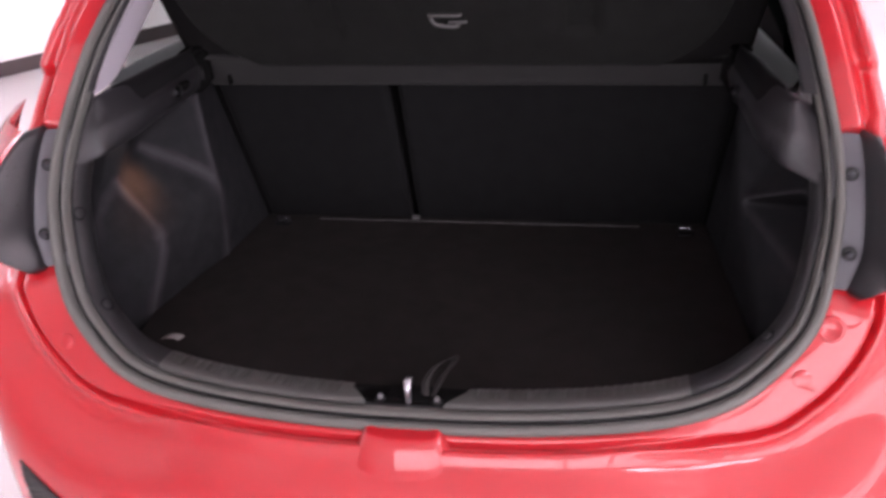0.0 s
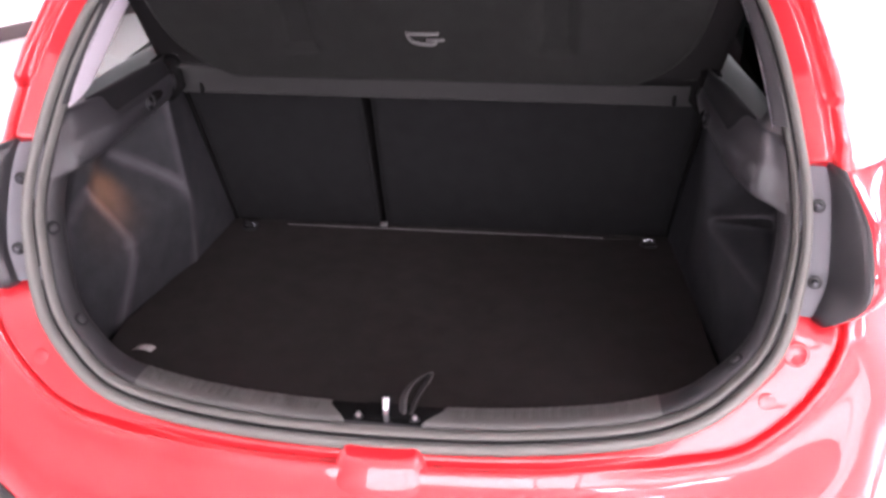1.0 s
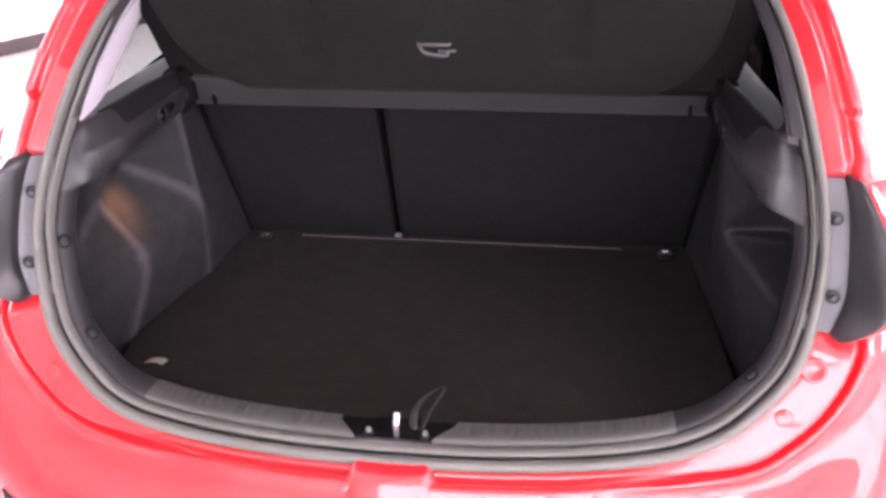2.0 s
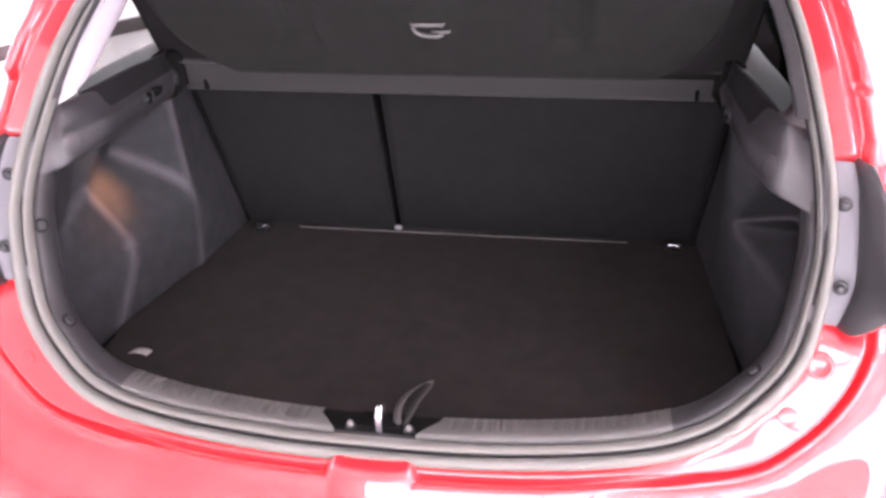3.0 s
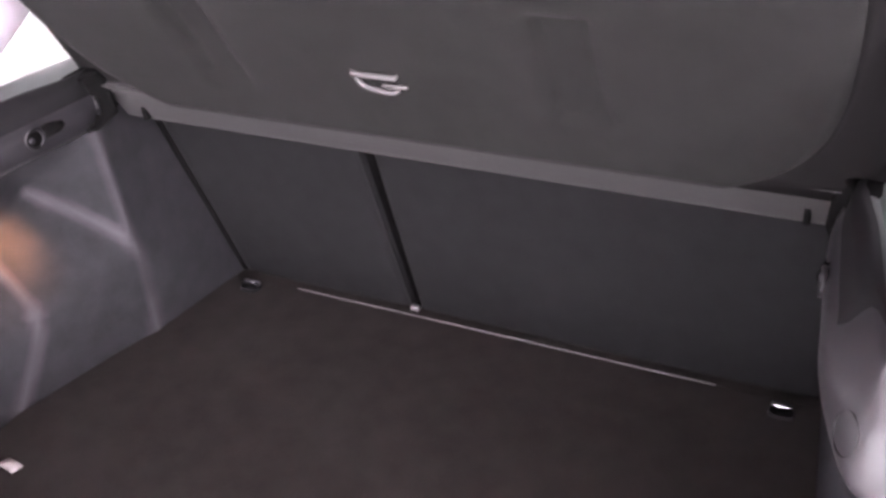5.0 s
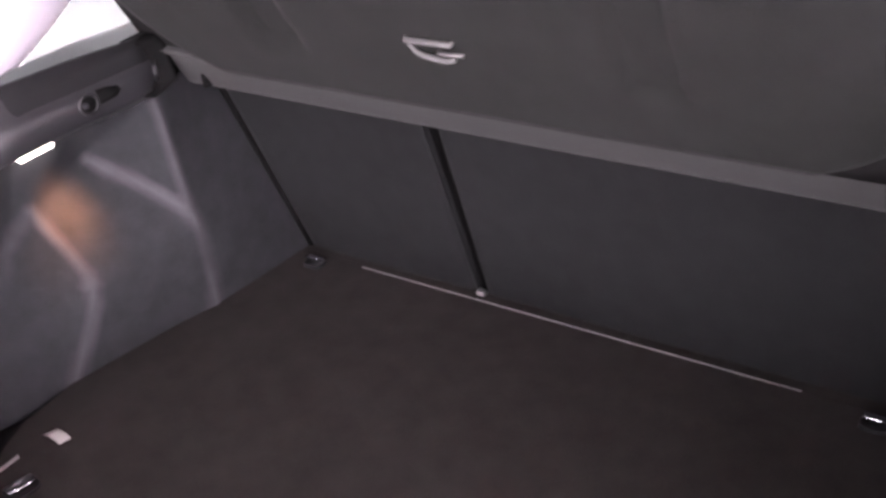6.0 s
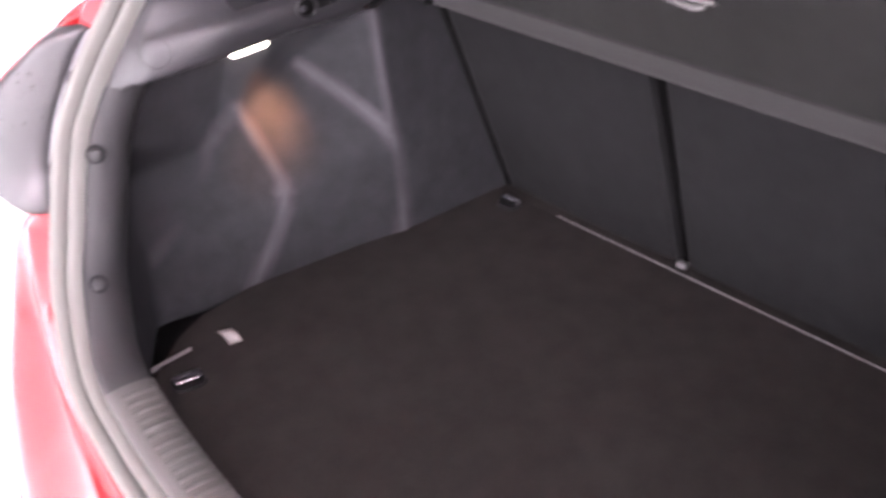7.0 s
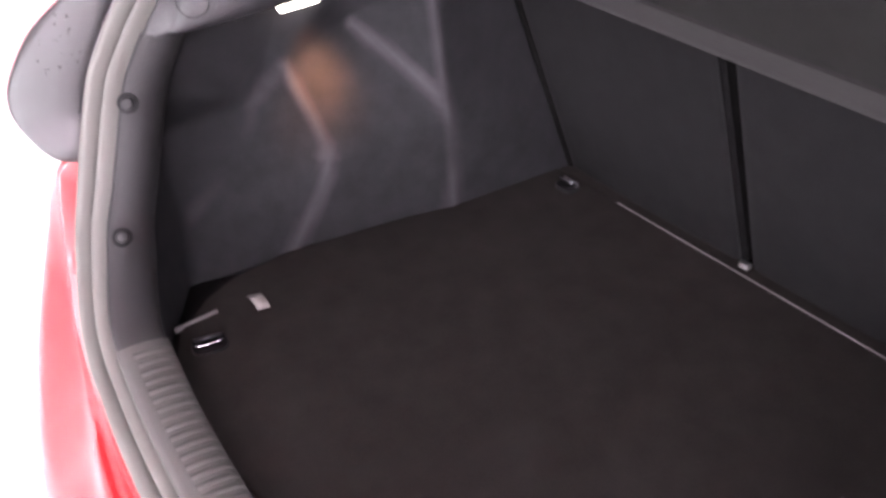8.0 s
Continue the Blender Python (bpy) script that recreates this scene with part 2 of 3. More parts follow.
grid([[(-16, -9.5, -1), (16, -9.5, -1)], [(-16, -9.5, 7), (16, -9.5, 7)]], bm=bm)
tagged(part("backdrop", bm, SKY, smooth=False), "bright overcast daylight outside", "backdrop", kind="structure")

panel = thing("ceiling_light", "flat white ceiling light panel, lit", "ceiling light", (0, 0, 3.4), "showroom ceiling lights")
part("frame", box((-0.66, -0.66, -0.02), (0.66, 0.66, 0)), WALL, panel)
part("diffuser", box((-0.6, -0.6, -0.03), (0.6, 0.6, -0.021)), PANEL, panel)
for x in (-3.6, 0.0, 3.6):
    for y in (-4.2, -1.6, 1.6, 4.2):
        if (x, y) not in ((0.0, 1.6), (0.0, -1.6), (0.0, -4.2), (-3.6, -1.6), (-3.6, -4.2)):
            copy_thing(panel, pose(x, y, 3.4))
# extra unseen panels, added only to brighten the background
for x, y in ((-5.4, 2.9), (-2.0, 2.9), (2.0, 2.9), (5.4, 2.9), (-5.4, 0.2), (5.4, 0.2), (-2.0, 5.6), (2.0, 5.6)):
    copy_thing(panel, pose(x, y, 3.4))
panel.location = (0, 1.6, 3.4)

# ---- car ----
car = thing("car", "glossy red hatchback with its luggage space open", "car")

# the luggage opening: half outline (x, z); y follows the slope of the tail
HALF = [(0.0, 0.6662), (0.1901, 0.6687), (0.3591, 0.6804), (0.4647, 0.7006), (0.5407, 0.7399), (0.6109, 0.8144), (0.6353, 0.9201), (0.6387, 1.0304), (0.619, 1.137), (0.5866, 1.2456), (0.5418, 1.3184), (0.4673, 1.3743), (0.3443, 1.4078), (0.172, 1.4219), (0.0, 1.4249)]
SLOPE = [(0.5484, -0.12), (0.6695, -0.0421), (0.7638, 0.006), (0.837, 0.0394), (0.9195, 0.071), (0.9712, 0.0925), (1.024, 0.128), (1.0811, 0.172), (1.1368, 0.214), (1.1915, 0.262), (1.2456, 0.328), (1.3286, 0.45), (1.42, 0.58), (1.5, 0.7)]


def tail(x, z):
    """How far forward the sloping tail lies at a height."""
    for (z0, y0), (z1, y1) in zip(SLOPE, SLOPE[1:]):
        if z <= z1:
            break
    return y0 + (y1 - y0) * (z - z0) / (z1 - z0) + 0.10 * x * x


OUT = [(x, z) for x, z in HALF] + [(-x, z) for x, z in HALF[-2:0:-1]]
LOOP = spline([(x, 0, z) for x, z in OUT], 10, closed=True)
RIM = []
for i, p in enumerate(LOOP):
    d = LOOP[(i + 1) % len(LOOP)] - LOOP[i - 1]
    n = Vector((d.z, 0, -d.x)).normalized()
    k = max(0.0, min(1.0, (-p.x - 0.40) / 0.20))
    RIM.append((Vector((p.x + 0.022 * k, tail(p.x, p.z) - 0.014 * k, p.z)), n, Vector((0, -1, 0.25)).normalized()))

# weather seal: a broad outer bulb and a narrower inner lip with a groove between
BULB_SECTION = [(0.007, -0.012), (0.0075, -0.003), (0.006, 0.005), (0.001, 0.010), (-0.006, 0.0095), (-0.0105, 0.006), (-0.0120, 0.001), (-0.0122, -0.006), (-0.0095, -0.014)]
LIP_SECTION = [(-0.0160, -0.022), (-0.0167, -0.0125), (-0.0192, -0.0085), (-0.0235, -0.009), (-0.0262, -0.015), (-0.0272, -0.022), (-0.0272, -0.032)]
GROOVE_SECTION = [(-0.030, -0.036), (-0.022, -0.020), (-0.016, -0.015), (-0.010, -0.013), (0.005, -0.015)]


def slim(p):
    """How much narrower the seal is squeezed up the sides of the opening."""
    return 1 - 0.30 * max(0.0, min(1.0, (p.z - 0.70) / 0.25))


def bead(section, steps=3):
    """A bead of the given section that runs round the opening, narrower up the pillars."""
    line = [(v.x, v.y) for v in spline([(a, b, 0) for a, b in section], steps)]
    rows = []
    for p, o, r in RIM:
        k = slim(p)
        rows.append([p + o * (0.007 + (a - 0.007) * k) + r * b for a, b in line])
    return grid(rows, closed_rows=True)


seal = part("weather_seal", bead(BULB_SECTION), RUBBER, car, "grey rubber weather seal")
part("lip", bead(LIP_SECTION), RUBBER, seal)
part("groove", bead(GROOVE_SECTION, 1), STRIP, seal)


def width(z):
    """Half the car's outer width at a height."""
    for (z0, w0), (z1, w1) in zip(SIDES, SIDES[1:]):
        if z <= z1:
            return w0 + (w1 - w0) * (z - z0) / (z1 - z0)
    return SIDES[-1][1]


SIDES = [(0.0, 0.84), (0.80, 0.85), (0.95, 0.81), (1.05, 0.735), (1.15, 0.665), (1.30, 0.60), (1.38, 0.53), (1.45, 0.40)]


def along(table, v):
    """Reads a table of (place, value) pairs between its entries."""
    for (a, b), (c, d) in zip(table, table[1:]):
        if v <= c:
            return b + (d - b) * max(0.0, (v - a) / (c - a))
    return table[-1][1]


def eased(v, lo, hi):
    t = max(0.0, min(1.0, (v - lo) / (hi - lo)))
    return t * t * (3 - 2 * t)


def bumper_y(x):
    """How far back the bumper reaches across its width."""
    return -0.165 + 0.28 * (1 - max(0.0, 1 - (min(abs(x), 0.80) / 0.80) ** 2.5) ** 0.4)


FLANGE = [(0.0, 0.005), (0.25, 0.008), (0.36, 0.017), (0.465, 0.038), (0.53, 0.062), (0.58, 0.069)]


def body_chain(p, o):
    """The sheet metal outwards from the seal: flat flange, gap, rolled edge, outer skin."""
    x, z = abs(p.x), p.z
    s = 1 if p.x >= 0 else -1
    low = (1 - eased(x, 0.24, 0.54)) if z < 0.80 else 0.0
    lamp = min(eased(z, 0.858, 0.868), 1 - eased(z, 1.062, 1.072))
    pillar = eased(z, 1.062, 1.072)
    facet = pillar * (1 - eased(z, 1.132, 1.142))
    f = along(FLANGE, x) if z < 0.86 else 0.069 - 0.034 * eased(z, 0.98, 1.08)
    lower = [(-0.003, 0.018), (0.001, 0.013), (0.004, 0.003), (0.008, 0.0), (f - 0.003, -0.22 * f), (f, -0.22 * f + 0.001), (f + 0.0015, 0.010), (f + 0.011, 0.012), (f + 0.013, -0.010), (f + 0.016, -0.014), (f + 0.021, -0.014), (f + 0.030, -0.006)]
    upper = [(-0.003, 0.018), (0.001, 0.013), (0.004, 0.003), (0.008, 0.0), (f - 0.003, -0.009), (f, -0.007), (f + 0.003, 0.012), (f + 0.014, 0.020), (f + 0.022, 0.012), (f + 0.027, 0.002), (f + 0.033, 0.0), (f + 0.040, 0.006)]
    drop = 0.030 * lamp + 0.034 * facet
    side = []
    for n, ((a, b), (c, d)) in enumerate(zip(lower, upper)):
        q = p + o * (a + (c - a) * pillar) + Vector((0, b + (d - b) * pillar, 0))
        q.y += (drop if n > 2 else 0) if lamp > facet else (drop * max(0.0, min(1.0, (n - 5) / 3)))
        side.append(q)
    edge = side[-1]
    roof = eased(z, 1.28, 1.40)
    w = width(z)
    far = [
        Vector((edge.x + s * 0.012, edge.y + 0.016, z)),
        Vector((s * (0.5 * w + 0.5 * (abs(edge.x) + 0.03)), edge.y + 0.10, z)),
        Vector((s * w, edge.y + 0.26, z)),
        Vector((s * w, 1.55, z + 0.01)),
    ]
    over = [Vector((p.x * k, p.y + d, z + h)) for k, d, h in ((1.04, 0.010, 0.025), (1.06, 0.070, 0.035), (1.10, 0.22, 0.045))]
    over.append(Vector((over[-1].x, 1.55, over[-1].z + 0.01)))
    far = [a.lerp(b, roof) for a, b in zip(far, over)]
    # the bumper's skin below the corners of the opening
    ox, lx = abs(o.x), abs(edge.x)
    skin = [
        Vector((s * (lx + 0.032 * ox), edge.y - 0.004, edge.z - 0.022)),
        Vector((s * (lx + 0.090 * ox), 0.55 * edge.y + 0.45 * bumper_y(lx + 0.090 * ox), edge.z - 0.058)),
        Vector((s * (lx + 0.125 * ox), bumper_y(lx + 0.125 * ox), 0.545 + 0.6 * max(0.0, edge.z - 0.66))),
        Vector((s * (lx + 0.115 * ox), bumper_y(lx + 0.115 * ox) + 0.03, 0.24)),
    ]
    b = 0.05 * x * x
    bottom = [p + Vector((0, -d - (b if d > 0.005 else 0), h)) for d, h in ((-0.016, 0.003), (-0.010, -0.001), (-0.002, -0.004), (0.004, -0.004), (0.010, -0.004), (0.012, -0.007), (0.013, -0.020), (0.017, -0.023), (0.026, -0.023), (0.029, -0.014), (0.033, -0.012), (0.039, -0.017))]
    under_skin = [
        Vector((p.x * 1.02, p.y - 0.046 - b, z - 0.040)),
        Vector((p.x * 1.06, 0.5 * (p.y - 0.05) + 0.5 * bumper_y(x), 0.605)),
        Vector((p.x * 1.10, bumper_y(p.x * 1.10), 0.545)),
        Vector((p.x * 1.10, bumper_y(p.x * 1.10) + 0.03, 0.24)),
    ]
    beyond = [a.lerp(c, eased(z, 0.84, 0.868)) for a, c in zip(skin, far)]
    return [a.lerp(c, low) for a, c in zip(side + beyond, bottom + under_skin)]


bm = grid([body_chain(p, o) for p, o, r in RIM], closed_rows=True)
# the quarter windows stay open
bmesh.ops.delete(bm, geom=[f for f in bm.faces if 0.90 < f.calc_center_median().z < 1.335 and f.calc_center_median().y > 0.50], context="FACES")
shell = rounded(part("body_shell", bm, RED, car, "glossy red painted tail panel"), 2)
thick(shell, 0.003, 0)

# boss of the latch cover in the middle of the tail
rows = []
for z, half, back, cut in ((0.676, 0.050, -0.050, 0.005), (0.6757, 0.055, -0.066, 0.008), (0.673, 0.060, -0.076, 0.012), (0.664, 0.066, -0.084, 0.016), (0.652, 0.072, -0.089, 0.018), (0.634, 0.080, -0.097, 0.022), (0.606, 0.090, -0.118, 0.026), (0.575, 0.097, -0.150, 0.030), (0.53, 0.100, -0.186, 0.030)):
    rows.append([(-half, -0.054, z), (-half, back + cut, z), (-half + 0.35 * cut, back + 0.35 * cut, z - 0.002), (-half + cut, back, z - 0.003), (0, back - 0.004, z - 0.004), (half - cut, back, z - 0.003), (half - 0.35 * cut, back + 0.35 * cut, z - 0.002), (half, back + cut, z), (half, -0.054, z)])
bm = grid(rows)
bm.faces.new([bm.verts.new(p) for p in rows[0]])
rounded(part("latch_boss", bm, RED, car, "raised red moulding below the latch"), 2)

# black mesh inserts low in the bumper corners
for s in (-1, 1):
    def on_insert(a, d, h=0.0):
        x = 0.50 + 0.19 * a
        hit, normal = snapped(shell, (s * x, -1.0, 0.450 + 0.100 * a - 0.10 * d * (0.55 + 0.45 * a)), (0, 1, 0))
        return hit + normal * (h + 0.001)

    insert = part("bumper_insert", grid([[on_insert(a / 8, d / 4) for a in range(9)] for d in range(5)]), MESH, car, "black mesh insert in the bumper")
    for k in range(-6, 15):
        line = [(a / 14, (k + a) / 8 - 0.4) for a in range(15)]
        for flip in (1, -1):
            pts = [on_insert(a, d if flip > 0 else 1 - d, 0.002) for a, d in line if 0 <= d <= 1]
            if len(pts) > 2:
                part("mesh_bar", tube(pts, 0.0018, 5), GRIP, insert)

# rubber stops and plugs on the flange
for s in (-1, 1):
    eye = Vector((0, -0.9, 1.5))
    hit, normal = snapped(shell, eye, Vector((s * 0.590, tail(0.555, 0.757) - 0.008, 0.752)) - eye)
    part("stop_plug", disc(hit, normal, 0.0135, 0.003, 0.001), RED, car)
    if s > 0:
        hit, normal = snapped(shell, eye, Vector((0.636, tail(0.62, 0.826) - 0.004, 0.812)) - eye)
        part("stop_dimple", grid([[hit + normal * h + normal.orthogonal().normalized() * (k * math.cos(a)) + normal.cross(normal.orthogonal()).normalized() * (k * math.sin(a)) for a in (2 * math.pi * n / 20 for n in range(20))] for k, h in ((0.021, -0.0015), (0.019, 0.002), (0.0165, 0.0035), (0.0145, 0.002), (0.013, 0.0008), (0.001, 0.0005))], closed_cols=True), RED, car, "round dished stop pressed in the flange")

# tail lamps
for s in (-1, 1):
    lamp = thing("tail_lamp", "", "")
    lamp.parent = car
    lamp.location = (0.022, -0.014, 0) if s < 0 else (0, 0, 0)
    lamp["label"] = "tail lamp with a black housing seen from inside"
    strip, wall_in, lens = [], [], []
    for k in range(9):
        z = 0.864 + 0.204 * k / 8
        e = 0.639 - 0.015 * max(0, (z - 1.034) / 0.08) - 0.02 * max(0, (0.915 - z) / 0.05)
        y = tail(e, z)
        taper = along([(0, 0.30), (0.2, 0.85), (0.4, 1.0), (0.75, 0.90), (1, 0.50)], k / 8)
        r = e + 0.036
        strip.append([(s * (e - 0.008), y + 0.016, z), (s * (e + 0.004), y + 0.012, z), (s * (e + 0.034), y + 0.008, z), (s * r, y + 0.004, z)])
        wall_in.append([(s * (r - 0.001), y + 0.02, z), (s * r, y, z), (s * (r + 0.012 * taper), y - 0.030 * taper, z), (s * (r + 0.036 * taper), y - 0.076 * taper, z), (s * (r + 0.042 * taper), y - 0.082 * taper, z), (s * (r + 0.048 * taper), y - 0.080 * taper, z)])
        lens.append([(s * (r + 0.047 * taper), y - 0.081 * taper, z), (s * (r + 0.056 * taper), y - 0.082 * taper, z), (s * (r + 0.085 * taper), y - 0.055 * taper, z - 0.002), (s * (r + 0.12), y + 0.04, z - 0.005), (s * (r + 0.145), y + 0.18, z - 0.01)])
    # the housing and the lens are closed below and above
    for rows_ in (wall_in, lens):
        for end, dz in ((0, -0.008), (-1, 0.006)):
            rim_row = [(a, b + 0.02, c + dz) for a, b, c in rows_[end]]
            if end == 0:
                rows_.insert(0, rim_row)
            else:
                rows_.append(rim_row)
    b = rounded(part("bracket", grid(strip), BRACKET, lamp, "grey plastic bracket with two bolts"), 1)
    h = rounded(part("housing", grid(wall_in), LAMPBLACK, lamp, "black housing with water drops" if s < 0 else "black housing"), 1)
    rounded(part("lens", grid(lens), LENS, lamp, "red lens"), 1)
    if s < 0:
        chance = random.Random(4)
        for _ in range(26):
            hit, normal = snapped(h, (0.52, -0.167, 1.463), Vector((-0.69, 0.08 + 0.055 * chance.random(), 0.955 + 0.085 * chance.random() ** 0.7)) - Vector((0.52, -0.167, 1.463)))
            if hit:
                part("water_drop", disc(hit, normal, 0.0008 + 0.0014 * chance.random() ** 2, 0.001, 0.0004, 8), BLACK, h)
    for z in (0.915, 1.019):
        e = 0.639 + 0.017
        y = tail(0.639, z) + 0.006
        bolt = part("bolt", disc((s * e, y, z), (-s * 0.2, -1, 0.1), 0.011, 0.003, 0.001), BLACK, lamp)
        part("bolt_head", disc((s * e, y - 0.002, z), (-s * 0.2, -1, 0.1), 0.0062, 0.008, 0.0015, 6), DARKSTEEL, bolt)

# ---- luggage space trim, one side mirrored from the other ----
SEAT_Y = lambda z: 0.782 - 0.275 * (z - 0.64)
LEFT = dict(
    S0=(0.504, 0.79, 0.63), S1=(0.5571, 0.679, 1.03), Fb=(0.528, 0.565, 0.6309), Rb=(0.5134, 0.552, 0.8144), Vt=(0.5278, 0.547, 1.0142),
    Fa=(0.5981, 0.315, 0.6182), Ra=(0.578, 0.39, 0.7628), A0=(0.6466, 0.375, 0.89), B0=(0.6487, 0.49, 0.9259),
    T0=(0.6199, 0.455, 0.9863), T1=(0.6425, 0.375, 0.986), T2=(0.6180, 0.2020, 1.0120),
    P0=(0.6774, 0.34, 0.8378), Dp=(0.7186, 0.2, 0.8176), Pm=(0.6755, 0.3, 0.7571), P1=(0.6787, 0.205, 0.698), Pf=(0.6406, 0.175, 0.6055), C0=(0.5069, 0.0850, 0.5933), Qa=(0.6204, 0.1750, 0.922), Qb=(0.5655, 0.1150, 0.7873))
LEFT_FACES = ["S0 S1 Vt Rb Fb", "Vt T0 B0 Rb", "Fb Rb Ra Fa", "Rb B0 A0 Ra", "B0 T0 T1 A0", "Ra A0 P0", "Fa Ra P0 P1", "Fa P1 Pf", "P0 Qa Dp", "Qa Qb Dp", "Qb P1 Dp", "P1 P0 Dp", "A0 T1 T2 Qa P0", "P1 Qb C0 Pf"]
RIGHT = dict(LEFT)
RIGHT.update(Fb=(0.5301, 0.565, 0.6309), Rb=(0.538, 0.495, 0.828), Fa=(0.5784, 0.25, 0.6135), Rd=(0.612, 0.262, 0.806), Rh=(0.614, 0.262, 0.950), D=(0.640, 0.430, 0.848), E=(0.705, 0.285, 0.885), Pf=(0.6116, 0.19, 0.6088), Vt=(0.5279, 0.545, 1.0182))
for k in ("Ra", "A0", "B0", "P0", "P1"):
    RIGHT.pop(k)
RIGHT_FACES = ["S0 S1 Vt Rb Fb", "Vt T0 Rb", "T0 T1 Rh Rb", "T1 T2 Qa Rh", "Fb Rb Rd Fa", "Rb Rh E D", "Rb D E Rd", "Rh Qa Rd E", "Rd Qa Qb", "Fa Rd Pf", "Rd Qb C0 Pf"]
UPPER = [
    [(0.6201, 0.165, 0.9997), (0.6312, 0.215, 0.9968), (0.6574, 0.29, 0.9845), (0.665, 0.36, 0.9741), (0.6447, 0.45, 0.974), (0.5743, 0.53, 0.9926), (0.5675, 0.566, 0.9939)],
    [(0.6013, 0.164, 1.0006), (0.5666, 0.213, 1.0077), (0.5412, 0.292, 1.0156), (0.5331, 0.358, 1.0199), (0.5244, 0.44, 1.0225), (0.5172, 0.512, 1.0249), (0.5212, 0.56, 1.0267)],
    [(0.5948, 0.168, 1.0089), (0.5581, 0.215, 1.0148), (0.5297, 0.294, 1.0237), (0.5227, 0.36, 1.0281), (0.5151, 0.44, 1.0305), (0.509, 0.512, 1.0329), (0.5173, 0.556, 1.0346)],
    [(0.5947, 0.193, 1.0602), (0.5639, 0.226, 1.0615), (0.5251, 0.305, 1.0647), (0.5142, 0.365, 1.0652), (0.5058, 0.442, 1.0661), (0.5005, 0.52, 1.0674), (0.5122, 0.556, 1.0686)],
    [(0.5966, 0.196, 1.0636), (0.571, 0.23, 1.065), (0.5405, 0.308, 1.0712), (0.5316, 0.368, 1.0715), (0.5221, 0.445, 1.0723), (0.5147, 0.522, 1.0735), (0.5193, 0.557, 1.0747)],
    [(0.5839, 0.222, 1.1037), (0.5706, 0.262, 1.1051), (0.5589, 0.335, 1.106), (0.5512, 0.39, 1.1066), (0.5398, 0.46, 1.1075), (0.5226, 0.527, 1.1079), (0.5293, 0.56, 1.1069)],
    [(0.5919, 0.23, 1.1063), (0.5807, 0.268, 1.1065), (0.5701, 0.338, 1.1061), (0.5613, 0.394, 1.1058), (0.5499, 0.464, 1.1057), (0.5346, 0.532, 1.1041), (0.5393, 0.562, 1.103)],
    [(0.6242, 0.25, 1.0843), (0.6245, 0.285, 1.0812), (0.6245, 0.345, 1.0795), (0.6217, 0.4, 1.0773), (0.613, 0.47, 1.0775), (0.5992, 0.54, 1.0761), (0.5977, 0.57, 1.0751)],
]
# last number of each fold: strength of its painted sheen
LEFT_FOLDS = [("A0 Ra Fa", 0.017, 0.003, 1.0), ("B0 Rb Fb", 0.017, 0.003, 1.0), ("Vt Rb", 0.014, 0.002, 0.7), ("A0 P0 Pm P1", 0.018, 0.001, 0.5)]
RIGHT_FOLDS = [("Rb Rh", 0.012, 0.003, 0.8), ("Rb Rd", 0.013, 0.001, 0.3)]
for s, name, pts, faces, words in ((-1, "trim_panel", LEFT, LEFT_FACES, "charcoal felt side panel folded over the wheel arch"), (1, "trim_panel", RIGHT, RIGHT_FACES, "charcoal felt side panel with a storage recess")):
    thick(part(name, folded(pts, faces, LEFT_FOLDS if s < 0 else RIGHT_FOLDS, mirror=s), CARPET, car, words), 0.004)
    rows = []
    for row in UPPER:
        p, o, back = min((q for q in RIM if s * q[0].x > 0.3), key=lambda q: abs(q[0].z - row[0][2]))
        k = slim(p)
        edge = [p + o * (0.007 + (a - 0.007) * k) + back * b for a, b in ((-0.0262, -0.032), (-0.031, -0.027), (-0.036, -0.029))]
        rows.append(edge + [Vector((s * x, y + 0.028 * max(0.0, 1 - n / 4), z)) for n, (x, y, z) in enumerate(spline(row, 4))][2:])
    upper = rounded(part("pillar_trim", grid(rows), TRIM, car, "grey moulded plastic trim under the quarter window"), 2)
    # overlay on the upper band of the trim, its shade put in as near black
    shade_band = [[Vector((s * (x - 0.0025), y, z + 0.001)) for x, y, z in spline(row, 4)[6:]] for row in UPPER[4:7]]
    for c in range(4):
        for row in shade_band:
            row[c] = shade_band[-1][c].lerp(row[c], c / 4)
    part("shade_band", grid([row for a, b in zip(shade_band, shade_band[1:]) for row in (a, [p.lerp(q, 0.5) for p, q in zip(a, b)])] + [shade_band[-1]]), MATTE, upper, "near-black band along the top, shade as colour")
    # trim beside the seal with its clips, from the sill plate round the corner and up
    some = [q for q in RIM if s * q[0].x > 0.41 and q[0].z < 1.03]
    flat = [(-0.0265, -0.030), (-0.033, -0.024), (-0.038, -0.026), (-0.041, -0.032), (-0.044, -0.044), (-0.046, -0.060), (-0.046, -0.076), (-0.043, -0.084), (0.09, -0.090)]
    rolled = [(-0.0262, -0.030), (-0.031, -0.026), (-0.036, -0.029), (-0.041, -0.038), (-0.044, -0.050), (-0.044, -0.062), (-0.039, -0.075), (-0.024, -0.088), (0.10, -0.108)]
    rows = []
    for p, o, r in some:
        k = max(0.0, min(1.0, (p.z - 0.692) / 0.08))
        rows.append([p + o * (a + (c - a) * k + 0.0335 * (1 - slim(p))) + r * (b + (d - b) * k) for (a, b), (c, d) in zip(flat, rolled)])
    edging = part("edge_trim", grid(rows), STRIP, car, "dark plastic edge trim beside the seal")
    for place in ((0.576, 0.136, 0.942), (0.543, 0.079, 0.791))[0 if s < 0 else 1:]:
        hit, normal = snapped(edging, (-s * 0.52, -0.167, 1.463), Vector((s * place[0], *place[1:])) - Vector((-s * 0.52, -0.167, 1.463)))
